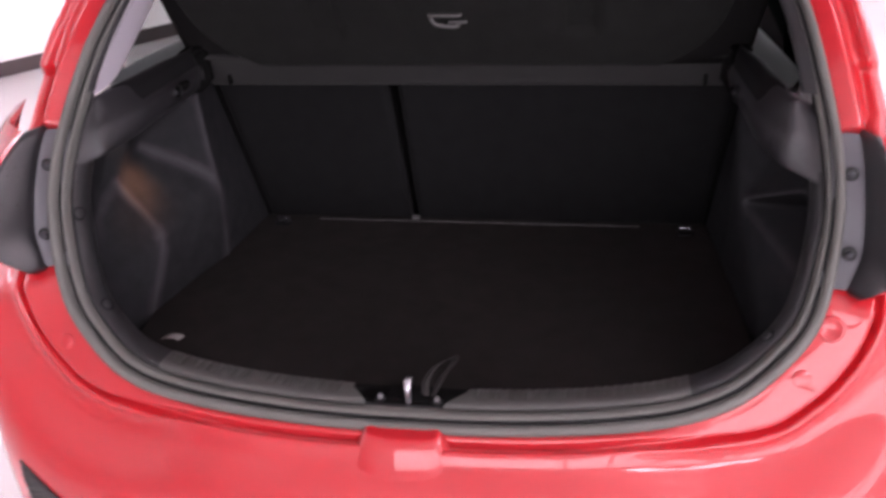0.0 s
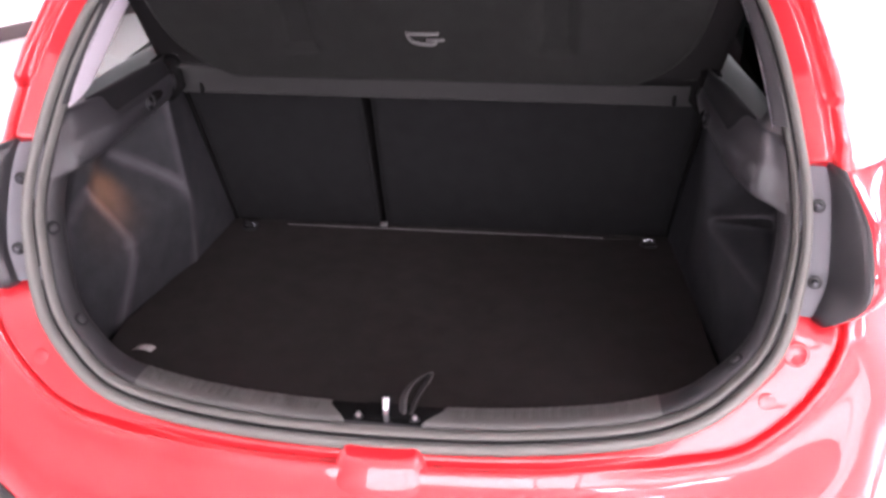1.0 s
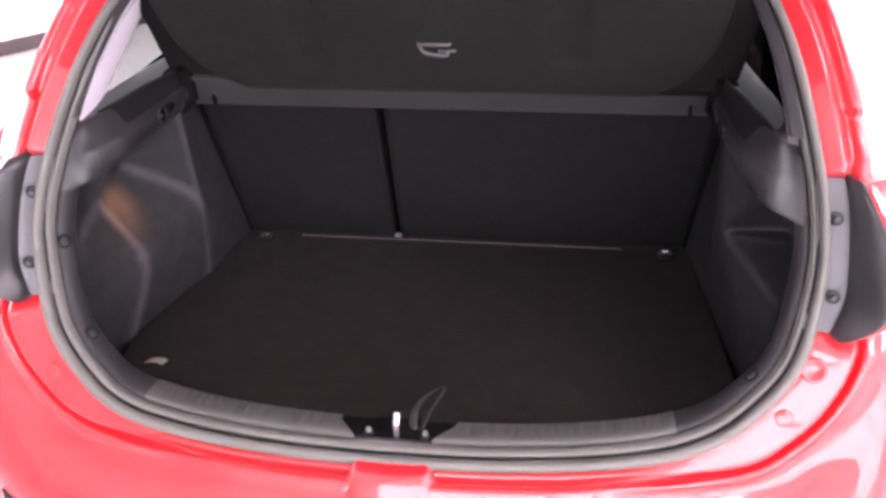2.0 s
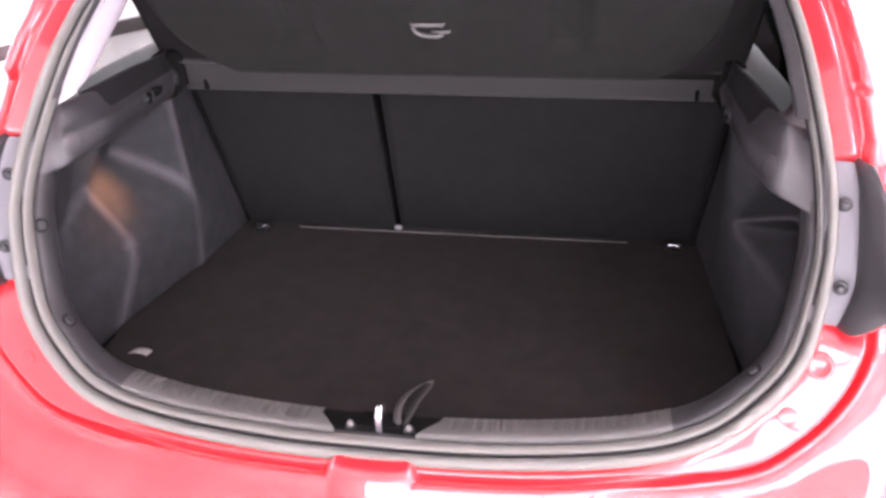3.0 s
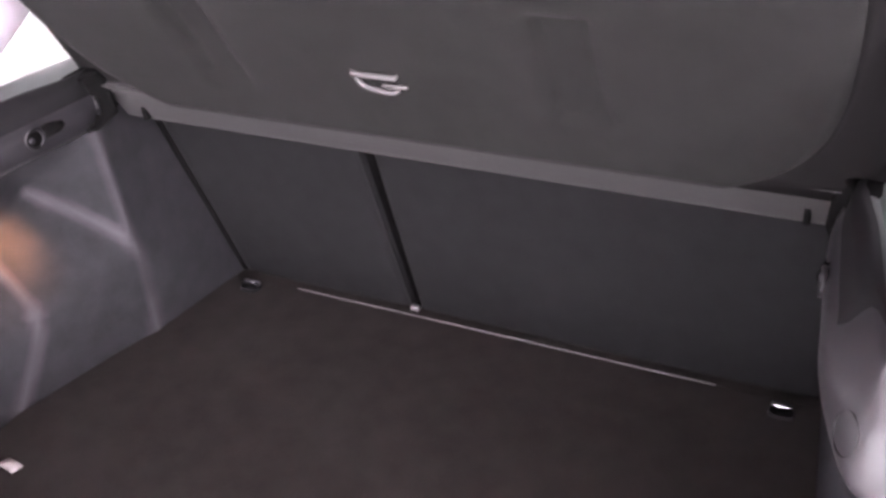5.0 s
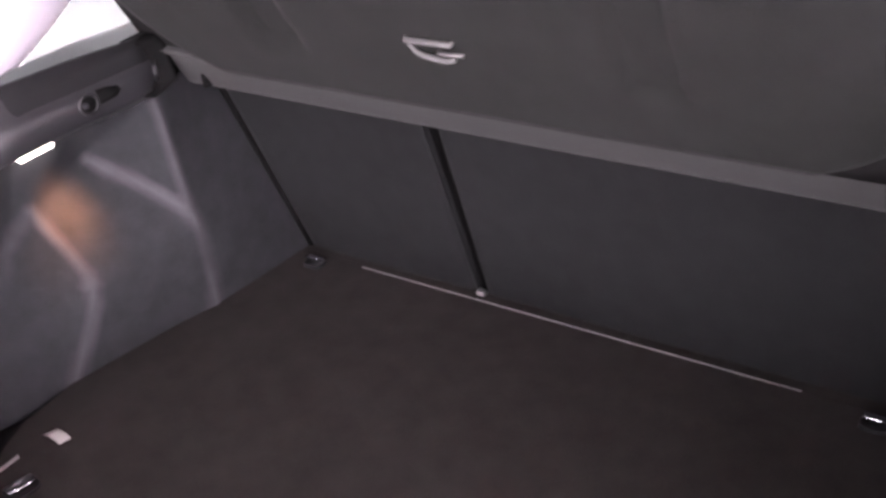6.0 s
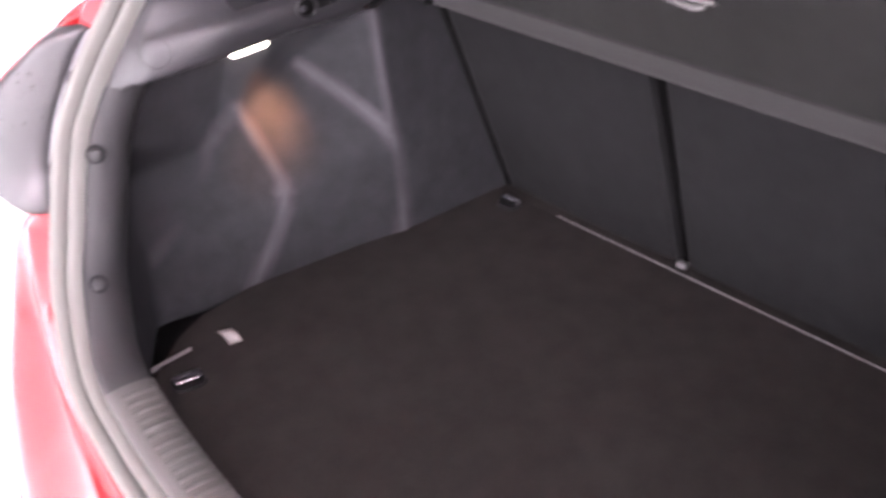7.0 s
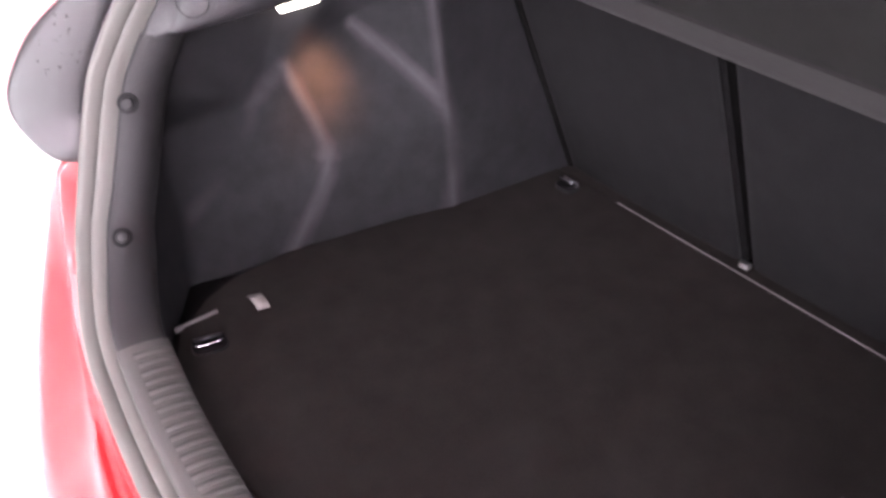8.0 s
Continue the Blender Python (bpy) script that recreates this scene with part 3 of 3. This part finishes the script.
        clip = part("trim_clip", disc(hit - normal * 0.001, normal, 0.0125, 0.003, 0.001), MATTE, car)
        part("clip_button", disc(hit - normal * 0.001, normal, 0.0078, 0.007, 0.002), STRIP, clip)
    # pale pillar lining, window ledge and quarter window
    rows, jamb = [], []
    for z, x, y, deep in ((1.1062, 0.5794, 0.228, 0.18), (1.1180, 0.5774, 0.2365, 0.195), (1.1371, 0.5742, 0.25, 0.22), (1.1919, 0.5614, 0.302, 0.245), (1.2563, 0.5395, 0.376, 0.25), (1.3184, 0.505, 0.462, 0.25), (1.3744, 0.4367, 0.54, 0.25)):
        x += 0.010 if s > 0 else 0.0
        rows.append([(x, y + 0.020, z), (x + 0.004, y + 0.020 + 0.30 * deep, z), (x + 0.010, y + 0.020 + 0.60 * deep, z - 0.002), (x + 0.022, y + 0.88 * deep, z - 0.004), (x + 0.032, y + deep, z - 0.006), (x + 0.060, y + 1.05 * deep, z - 0.008)])
        jamb.append([(x + 0.020, y + 0.004, z), (x + 0.004, y + 0.008, z), (x - 0.001, y + 0.014, z), (x - 0.001, y + 0.021, z), (x + 0.006, y + 0.025, z)])
    rounded(part("pillar_lining", grid([[(s * x, y, z) for x, y, z in row] for row in rows]), PALE, car, "pale grey pillar lining"), 2)
    part("pillar_edge", grid([[(s * x, y, z) for x, y, z in row] for row in jamb[1:]]), STRIP, car, "dark edge between the seal and the pillar lining")
    rows = [[(0.5703, 0.29, 1.0993), (0.56, 0.4, 1.1009), (0.5421, 0.5, 1.0989), (0.5257, 0.64, 1.098)], [(0.5938, 0.34, 1.1083), (0.5842, 0.43, 1.1145), (0.5611, 0.53, 1.1201), (0.5484, 0.65, 1.116)], [(0.6073, 0.38, 1.1082), (0.6037, 0.45, 1.1112), (0.5835, 0.55, 1.1147), (0.5731, 0.66, 1.11)], [(0.6319, 0.4, 1.0517), (0.6288, 0.46, 1.0547), (0.6084, 0.56, 1.0587), (0.5977, 0.67, 1.06)]]
    rounded(part("window_ledge", grid([[(s * x, y, z) for x, y, z in row] for row in rows]), LEDGE, car, "grey green window ledge"), 2)
    # the glass tint turns down the bright outside, more on the right
    window = part("quarter_window", grid([[(s * 0.660, 0.42, 1.000), (s * 0.660, 1.50, 1.000)], [(s * 0.625, 0.46, 1.20), (s * 0.625, 1.50, 1.20)], [(s * 0.56, 0.52, 1.335), (s * 0.56, 1.50, 1.335)]]), FAINT if s < 0 else TINTED, car, "quarter window tinted to dim the bright outside" if s < 0 else "green tinted quarter window")
    window.visible_shadow = False
    # shelf hinge block and its pin
    facing = Vector((-s, -0.55, 0.10)).normalized()
    along_it = facing.cross(Vector((0, 0, 1))).normalized()
    upright = along_it.cross(facing)
    centre = Vector((s * 0.538, 0.540, 1.062))
    outline = [(-0.040, 0.030), (-0.030, 0.040), (0.010, 0.036), (0.036, 0.016), (0.040, -0.006), (0.026, -0.030), (-0.010, -0.038), (-0.042, -0.022)]
    rows = [[centre + along_it * (s * -1.15 * a * k) + upright * (1.15 * b * k) + facing * d for a, b in outline] for k, d in ((1.0, -0.02), (1.0, 0.018), (0.93, 0.024), (0.80, 0.0245), (0.76, 0.020), (0.05, 0.019))]
    block = part("shelf_bracket", grid(rows, closed_cols=True), DEEP, car, "black moulded shelf bracket")
    part("screw", disc(centre + facing * 0.019 + upright * 0.006, facing, 0.0075, 0.007, 0.002, 12), DARKSTEEL, block)
    for a, b, h in ((0.016, 0.014, 0.010), (-0.020, -0.006, 0.014)):
        q = centre + along_it * (s * -a) + upright * b
        part("bracket_rib", tube([q + facing * 0.018 - upright * h, q + facing * 0.023, q + facing * 0.018 + upright * h], 0.0035, 6), BLACK, block)
    hit, normal = snapped(upper, (s * 0.30, 0.34, 1.16), (s * 0.232, 0.097, -0.113))
    side, across = normal.cross(Vector((0, 0, 1))).normalized(), None
    across = normal.cross(side)
    socket = part("socket", disc(hit - normal * 0.002, normal, 0.0125, 0.0035, 0.001), DEEP, car, "black round socket")
    part("socket_rim", tube([hit + normal * 0.0015 + 0.0135 * (math.cos(a) * side + math.sin(a) * across) for a in (2 * math.pi * k / 24 for k in range(24))], 0.0024, 8, True), BLACK, socket)
    # dark collar that runs from the socket to the shelf bracket
    start, end = hit + 0.016 * (centre - hit).normalized(), centre - upright * 0.018
    part("collar", tube([start, start.lerp(end, 0.3) + normal * 0.004, start.lerp(end, 0.7) + normal * 0.004, end], 0.016, 10, flat=0.6), DEEP, socket)
    part("socket_pin", disc(hit + normal * 0.001 + 0.006 * side, normal, 0.0042, 0.004, 0.001), DARKSTEEL, socket)
    hit, normal = snapped(upper, (s * 0.30, 0.10, 1.15), (s * 0.194, 0.10, -0.078))
    side = normal.cross(Vector((0, 0, 1))).normalized()
    across = normal.cross(side)
    part("screw_cover", tube([hit + normal * 0.0002 + 0.0185 * (math.cos(a) * side + math.sin(a) * across) for a in (2 * math.pi * k / 36 for k in range(36))], 0.0008, 6, True), BLACK, upper)

# courtesy lamp in the underside of the left trim
part("courtesy_lamp", box((-0.636, 0.372, 0.974), (-0.618, 0.430, 0.985), 0.004), BULB, car, "lit warm white courtesy lamp")
bulb = bpy.data.lights.new("courtesy_glow", "AREA")
bulb.shape, bulb.size, bulb.size_y, bulb.energy, bulb.color = "RECTANGLE", 0.016, 0.05, 0.175, (1.0, 0.42, 0.21)
bulb.spread = radians(54)
glow = new("courtesy_glow", bulb)
glow.matrix_world = look((-0.570, 0.402, 0.968), (-0.630, 0.418, 0.852))

# ---- sill ----
for lo, hi in ((-0.433, -0.098), (0.094, 0.445)):
    some = sorted((q for q in RIM if q[0].z < 0.76 and lo - 0.15 < q[0].x < hi + 0.15), key=lambda q: q[0].x)

    def at_x(x):
        for a, b in zip(some, some[1:]):
            if a[0].x <= x <= b[0].x:
                t = (x - a[0].x) / (b[0].x - a[0].x)
                return tuple(u.lerp(v, t) for u, v in zip(a, b))
        return some[0] if x < some[0][0].x else some[-1]

    # the end at the latch runs aslant, narrower towards the seal
    near = -0.064 if hi < 0 else 0.058
    profile = [(-0.0265, -0.030), (-0.034, -0.022), (-0.039, -0.024), (-0.042, -0.031), (-0.045, -0.044), (-0.047, -0.060), (-0.047, -0.078), (-0.043, -0.087), (0.09, -0.091)]
    rows = []
    for k in range(25):
        row = []
        for a, b in profile:
            inner, outer = (hi, lo) if hi < 0 else (lo, hi)
            end = near + (inner - near) * min(1, max(0, (-b - 0.02) / 0.045))
            p, o, r = at_x(outer + (end - outer) * k / 24)
            row.append(p + o * a + r * b)
        rows.append(row)
    plate = part("sill_plate", grid(rows), SILL, car, "grey ribbed plastic sill plate")
    x = lo + 0.018
    while x < hi - 0.016:
        p, o, r = at_x(x)
        bm = grid([[p + Vector((dx, 0, 0)) - o * (0.0440 + up) - r * 0.040, p + Vector((dx, 0, 0)) - o * (0.0464 + up) - r * 0.058, p + Vector((dx, 0, 0)) - o * (0.0464 + up) - r * 0.0775, p + Vector((dx, 0, 0)) - o * (0.0425 + 0.4 * up) - r * 0.0868] for dx, up in ((-0.0052, -0.001), (-0.0032, 0.0022), (0.0032, 0.0022), (0.0052, -0.001))])
        part("rib", bm, SILL, plate)
        x += 0.0155

part("seal_joint", box((-0.0009, -0.0530, 0.657), (0.0009, -0.044, 0.677)), BLACK, seal)

# latch recess, striker and screws
hollow = [(0.036, 0.690), (0.020, 0.692), (0.004, 0.691), (-0.006, 0.689), (-0.010, 0.676)]
bm = grid([[(x, y, z) for y, z in [(0.060, 0.60), (0.058, 0.652), (0.048, 0.680)] + hollow] for x in (-0.100, -0.05, 0.05, 0.100)])
recess = part("latch_recess", bm, DEEP, car, "black recess round the striker")
part("striker", tube(spline([(0.0, -0.003, 0.685), (0.0, -0.003, 0.713), (0.0, 0.006, 0.723), (0.0, 0.018, 0.717), (0.0, 0.022, 0.685)], 5), 0.0068, 12), CHROME, car, "bright chrome striker loop")
part("striker_plate", box((-0.034, -0.004, 0.686), (0.034, 0.034, 0.695), 0.002), DEEP, car)
for x in (-0.046, 0.046):
    screw = part("screw", disc((x, -0.001, 0.691), (0, -0.2, 1), 0.0046, 0.009, 0.0015, 6), STEEL, car)
    part("washer", disc((x, -0.001, 0.6895), (0, 0, 1), 0.0085, 0.003, 0.001), BLACK, screw)

# wheels, underbody and cabin shell
for s in (-1, 1):
    wheel = thing("wheel", "", "")
    wheel.parent = car
    part("tyre", disc((s * 0.63, 0.72, 0.31), (s, 0, 0), 0.31, 0.20, 0.04, 40), TYRE, wheel)
    part("rim", disc((s * 0.825, 0.72, 0.31), (s, 0, 0), 0.21, 0.012, 0.004, 32), ALLOY, wheel)
part("underbody", box((-0.60, 0.065, 0.28), (0.60, 1.55, 0.60)), DEEP, car)
part("side_skin", box((-0.815, 0.35, 0.28), (-0.80, 1.55, 0.90), 0.004), RED, car)
part("side_skin", box((0.80, 0.35, 0.28), (0.815, 1.55, 0.90), 0.004), RED, car)
# the plain front of the car, beyond the rear seat
NOSE = [(1.55, 0.84, 0.95, 0.60, 1.46), (1.90, 0.85, 0.95, 0.60, 1.47), (2.30, 0.85, 0.94, 0.58, 1.42), (2.62, 0.84, 0.93, 0.62, 1.18), (2.85, 0.83, 0.92, 0.66, 0.97), (3.30, 0.79, 0.84, 0.62, 0.88), (3.52, 0.70, 0.72, 0.52, 0.76)]
rows = []
for y, w, belt, top_w, top in NOSE:
    half = [(w - 0.03, 0.24), (w, 0.34), (w, 0.70), (w - 0.01, belt), (top_w + 0.05, top - 0.06), (top_w - 0.08, top - 0.01), (0.0, top)]
    rows.append([(x, y, z) for x, z in half] + [(-x, y, z) for x, z in half[-2::-1]])
bm = grid(rows)
bm.faces.new([bm.verts.new(p) for p in rows[-1]])
part("front_body", bm, RED, car, "glossy red front of the car")
for s in (-1, 1):
    wheel = thing("wheel", "", "")
    wheel.parent = car
    part("tyre", disc((s * 0.66, 2.95, 0.31), (s, 0, 0), 0.31, 0.20, 0.04, 40), TYRE, wheel)
    part("rim", disc((s * 0.855, 2.95, 0.31), (s, 0, 0), 0.21, 0.012, 0.004, 32), ALLOY, wheel)
    part("side_window", grid([[(s * 0.862, 1.60, 0.975), (s * 0.862, 2.30, 0.97)], [(s * 0.745, 1.66, 1.30), (s * 0.735, 2.18, 1.30)]]), TINTED, car, "dark side window")
part("cabin_bulkhead", box((-0.79, 1.55, 0.28), (0.79, 1.57, 1.12)), DEEP, car)

# sheets added behind the trim so that gaps show dark instead of red
bm = bmesh.new()
for q in (((-0.74, 0.06, 0.612), (0.74, 0.06, 0.612), (0.74, 1.5, 0.612), (-0.74, 1.5, 0.612)), ((-0.74, 0.22, 0.60), (-0.74, 1.5, 0.60), (-0.74, 1.5, 0.93), (-0.74, 0.22, 0.93)), ((0.74, 0.22, 0.60), (0.74, 1.5, 0.60), (0.74, 1.5, 0.93), (0.74, 0.22, 0.93)), ((-0.74, 0.22, 0.93), (-0.74, 1.5, 0.93), (-0.66, 1.5, 1.06), (-0.66, 0.22, 1.06)), ((0.74, 0.22, 0.93), (0.74, 1.5, 0.93), (0.66, 1.5, 1.06), (0.66, 0.22, 1.06))):
    bm.faces.new([bm.verts.new(v) for v in q])
part("inner_liner", bm, DEEP, car, "added black sheet that darkens gaps behind the trim", smooth=False)

# tailgate, swung up over the opening
gate = part("tailgate", grid([[(x * (1 - 0.10 * k / 8), 0.62 - 0.90 * k / 8, 1.475 + 0.56 * k / 8 + 0.05 * math.sin(math.pi * k / 8)) for x in (-0.56, -0.45, -0.2, 0.0, 0.2, 0.45, 0.56)] for k in range(9)]), RED, car, "red tailgate swung open overhead")
thick(gate, 0.012, 1)
lining = part("lining", grid([[(x * (1 - 0.10 * k / 8), 0.60 - 0.86 * k / 8, 1.445 + 0.53 * k / 8 + 0.05 * math.sin(math.pi * k / 8)) for x in (-0.52, -0.42, -0.2, 0.0, 0.2, 0.42, 0.52)] for k in range(9)]), STRIP, gate, "black plastic lining")
thick(lining, 0.006, 0)

# ---- rear seat ----
seat = thing("rear_seat", "dark felt backs of a split folding rear seat", "car seat", (0, 0.80, 0.63))


def backrest(x0, x1):
    """One back; each side's x is given at the foot and at the top."""
    rows = []
    for k in range(9):
        z = 0.632 + (1.075 - 0.632) * k / 8
        y = SEAT_Y(z)
        a, b = (u + (v - u) * k / 8 for u, v in (x0, x1))
        rows.append([(a, y + 0.09, z), (a, y + 0.010, z), (a + 0.006, y + 0.002, z), (a + 0.02, y, z), ((a + b) / 2, y - 0.002, z), (b - 0.02, y, z), (b - 0.006, y + 0.002, z), (b, y + 0.010, z), (b, y + 0.09, z)])
    return grid(rows)


for x0, x1 in (((-0.505, -0.556), (-0.153, -0.167)), ((-0.143, -0.147), (0.502, 0.550))):
    b = part("backrest", backrest(x0, x1), SEAT, None)
    b.parent = seat
    b.matrix_parent_inverse = seat.matrix_world.inverted()
SLOT = [(0.632 + 0.443 * k / 6, k / 6) for k in range(7)]
# black filler in the slot between the backs, in place of its shade
g = part("split_gap", grid([[(-0.1522 - 0.014 * k, SEAT_Y(z) + 0.011, z), (-0.1520 - 0.014 * k, SEAT_Y(z) + 0.050, z), (-0.1435 - 0.004 * k, SEAT_Y(z) + 0.050, z), (-0.1437 - 0.004 * k, SEAT_Y(z) + 0.011, z)] for z, k in SLOT]), DEEP)
g.parent, g.matrix_parent_inverse = seat, seat.matrix_world.inverted()
g = part("piping", tube([(-0.1560 - 0.014 * k, SEAT_Y(z) + 0.0015, z) for z, k in SLOT], 0.0026, 8), SEAT)
g.parent, g.matrix_parent_inverse = seat, seat.matrix_world.inverted()
for s in (-1, 1):
    # black bar along each side crease, drawn instead of the shade there
    g = part("side_gap", tube([(s * (0.504 + 0.050 * k), SEAT_Y(z) + 0.001, z) for z, k in SLOT], 0.0055, 6), DEEP)
    g.parent, g.matrix_parent_inverse = seat, seat.matrix_world.inverted()
g = part("latch_clip", box((-0.154, 0.772, 0.634), (-0.139, 0.784, 0.645), 0.002), STEEL)
g.parent, g.matrix_parent_inverse = seat, seat.matrix_world.inverted()

# ---- cargo floor ----
board = thing("cargo_floor", "black-brown carpeted cargo floor board with a pull strap", "cargo floor", (0, 0.4, 0.62))


def under(parent, ob):
    ob.parent, ob.matrix_parent_inverse = parent, parent.matrix_world.inverted()
    return ob


edge = [(-0.42, 0.060), (-0.515, 0.110), (-0.56, 0.17), (-0.58, 0.22), (-0.585, 0.31), (-0.535, 0.56), (-0.52, 0.7566), (0.52, 0.7566), (0.535, 0.56), (0.56, 0.25), (0.54, 0.15), (0.515, 0.110), (0.42, 0.060)]
bm = bmesh.new()
top = bm.faces.new([bm.verts.new((x, y, 0.640)) for x, y in edge])
ext = bmesh.ops.extrude_face_region(bm, geom=[top])
for v in [g for g in ext["geom"] if isinstance(g, bmesh.types.BMVert)]:
    v.co.z = 0.618
under(board, part("board", bm, MAT, smooth=False))
under(board, part("hinge_flap", box((-0.515, 0.7595, 0.618), (0.515, 0.80, 0.638), 0.004), MAT))
under(board, part("edge_strip", box((-0.372, 0.7570, 0.634), (0.362, 0.7590, 0.6412), 0.0005), EDGE, label="thin grey edge strip"))
loop = spline([(0.026, 0.006, 0.694), (0.022, 0.034, 0.704), (0.028, 0.080, 0.700), (0.046, 0.128, 0.688), (0.052, 0.136, 0.682), (0.050, 0.120, 0.680), (0.043, 0.065, 0.692), (0.036, 0.010, 0.692)], 5)
under(board, part("pull_strap", grid([[p + Vector((-0.006, 0, -0.003)), p + Vector((0.006, 0, 0.004))] for p in loop]), WEB, label="grey webbing pull strap"))
thick(bpy.data.objects["pull_strap"], 0.0015, 0)
under(board, part("label_tag", grid([[(-0.528, 0.214, 0.6415), (-0.521, 0.231, 0.6415)], [(-0.515, 0.213, 0.6450), (-0.508, 0.230, 0.6450)], [(-0.502, 0.212, 0.6448), (-0.496, 0.229, 0.6448)], [(-0.491, 0.211, 0.6415), (-0.486, 0.228, 0.6415)]]), TAG, label="small white fabric tag"))
thick(bpy.data.objects["label_tag"], 0.0012, 0)

under(board, part("notch_edge", box((-0.5245, 0.106, 0.636), (-0.522, 0.168, 0.645), 0.0008), EDGE, label="grey edge of the ring notch"))

# ---- tie-down rings ----
ring = thing("tie_down_ring", "chrome lashing ring folded in a black cup", "tie-down ring", (0, 0, 0), "lashing rings in the cargo floor")
cup = [(0.0215 * math.copysign(abs(math.cos(a)) ** 0.6, math.cos(a)), 0.0170 * math.copysign(abs(math.sin(a)) ** 0.6, math.sin(a))) for a in (2 * math.pi * k / 28 for k in range(28))]
part("cup", grid([[(x * k, y * k, h) for x, y in cup] for k, h in ((1.0, 0.0), (0.98, 0.003), (0.90, 0.0035), (0.84, 0.0015), (0.05, 0.001))], closed_cols=True), MATTE, ring)
part("loop", tube(spline([(-0.016, 0.006, 0.0045), (-0.0165, 0.001, 0.0065), (-0.016, -0.0045, 0.008), (-0.0125, -0.0075, 0.0085), (0.0125, -0.0075, 0.0085), (0.016, -0.0045, 0.008), (0.0165, 0.001, 0.0065), (0.016, 0.006, 0.0045)], 4), 0.0015, 8), CHROME, ring)
part("hinge_bar", tube([(-0.017, 0.008, 0.0045), (0.017, 0.008, 0.0045)], 0.0032, 8), DARKSTEEL, ring)
copy_thing(ring, pose(0.46, 0.730, 0.6405) @ Matrix.Diagonal((0.85, 0.85, 1.8, 1)))
copy_thing(ring, pose(-0.467, 0.130, 0.6405, 0, 0, 75) @ Matrix.Scale(1.1, 4))
ring.location, ring.scale = (-0.453, 0.730, 0.6405), (0.85, 0.85, 1.8)

# ---- parcel shelf ----
shelf = thing("parcel_shelf", "dark felt parcel shelf tilted up on its hinges", "parcel shelf", (0, 0.60, 1.05))
UP = Vector((0, -0.5, 0.866)).normalized()
OFF = Vector((0, -0.866, -0.5)).normalized()
BASE = Vector((0, 0.578, 1.072))


def on_shelf(x, u, h=0.0):
    return BASE + Vector((x, 0, 0)) + UP * u + OFF * h


def pad(x, u):
    """Depth of the two pressed hollows."""
    deep = 0.0
    for c in (-0.238, 0.240):
        a = max(0, 1 - max(0, abs(x - c) - 0.030) / 0.012) * max(0, 1 - max(0, abs(u - 0.165) - 0.080) / 0.014)
        deep -= 0.013 * min(1, a)
    return deep


def shelf_half(u):
    return 0.515 - 0.13 * math.exp(-u / 0.07)


STEPS = [0.42 * k / 46 for k in range(47)]
rows = [[on_shelf(shelf_half(u) * k / 53, u, pad(shelf_half(u) * k / 53, u)) for k in range(-53, 54)] for u in STEPS]
thick(under(shelf, part("panel", grid(rows), SHELF)), 0.014, -1)
for s in (-1, 1):
    rows = []
    for u in STEPS[::3]:
        inner, outer = shelf_half(u) - 0.001, 0.540 + 0.12 * u
        rows.append([on_shelf(s * (inner + (outer - inner) * k / 8), u, -0.020 * (k / 8) ** 1.6 * min(1.0, u / 0.15)) for k in range(9)])
    thick(under(shelf, part("edge_border", grid(rows), BORDER, label="slightly darker felt side edge")), 0.010, -s)
lip = spline([(0, 0.660, 1.013), (0, 0.626, 1.009), (0, 0.614, 1.015), (0, 0.606, 1.029), (0, 0.592, 1.050), (0, 0.576, 1.069), (0, 0.561, 1.083), (0, 0.572, 1.090)], 3)
under(shelf, part("front_lip", grid([[Vector((x, p.y, p.z)) for p in lip] for x in [-0.522 + 1.044 * k / 8 for k in range(9)]]), LIP, label="lighter grey felt front edge"))
handle = under(shelf, part("handle", tube([on_shelf(0.85 * x + 0.001, u - 0.006, h + 0.004) for x, u, h in ((-0.040, 0.140, 0.002), (-0.037, 0.140, 0.014), (0.030, 0.140, 0.014), (0.033, 0.140, 0.002))], 0.0036, 8), GRIP, label="grey plastic grip"))
hook = part("hook", tube([on_shelf(0.85 * p[0] + 0.001, 0.134 + 0.8 * (p[1] - 0.140), p[2] + 0.003) for p in spline([(-0.036, 0.130, 0.012), (-0.026, 0.114, 0.015), (0.0, 0.108, 0.016), (0.016, 0.107, 0.016), (0.026, 0.108, 0.012)], 4)], 0.0036, 8), GRIP)
under(handle, hook)
under(handle, part("tongue", tube([on_shelf(x, u, 0.017) for x, u in ((0.004, 0.117), (0.018, 0.1165), (0.037, 0.118))], 0.0030, 8), GRIP))
for x in (-0.476, 0.471):
    under(shelf, part("peg", box((x - 0.0035, 0.600, 1.016), (x + 0.0035, 0.622, 1.038), 0.0015), DEEP))
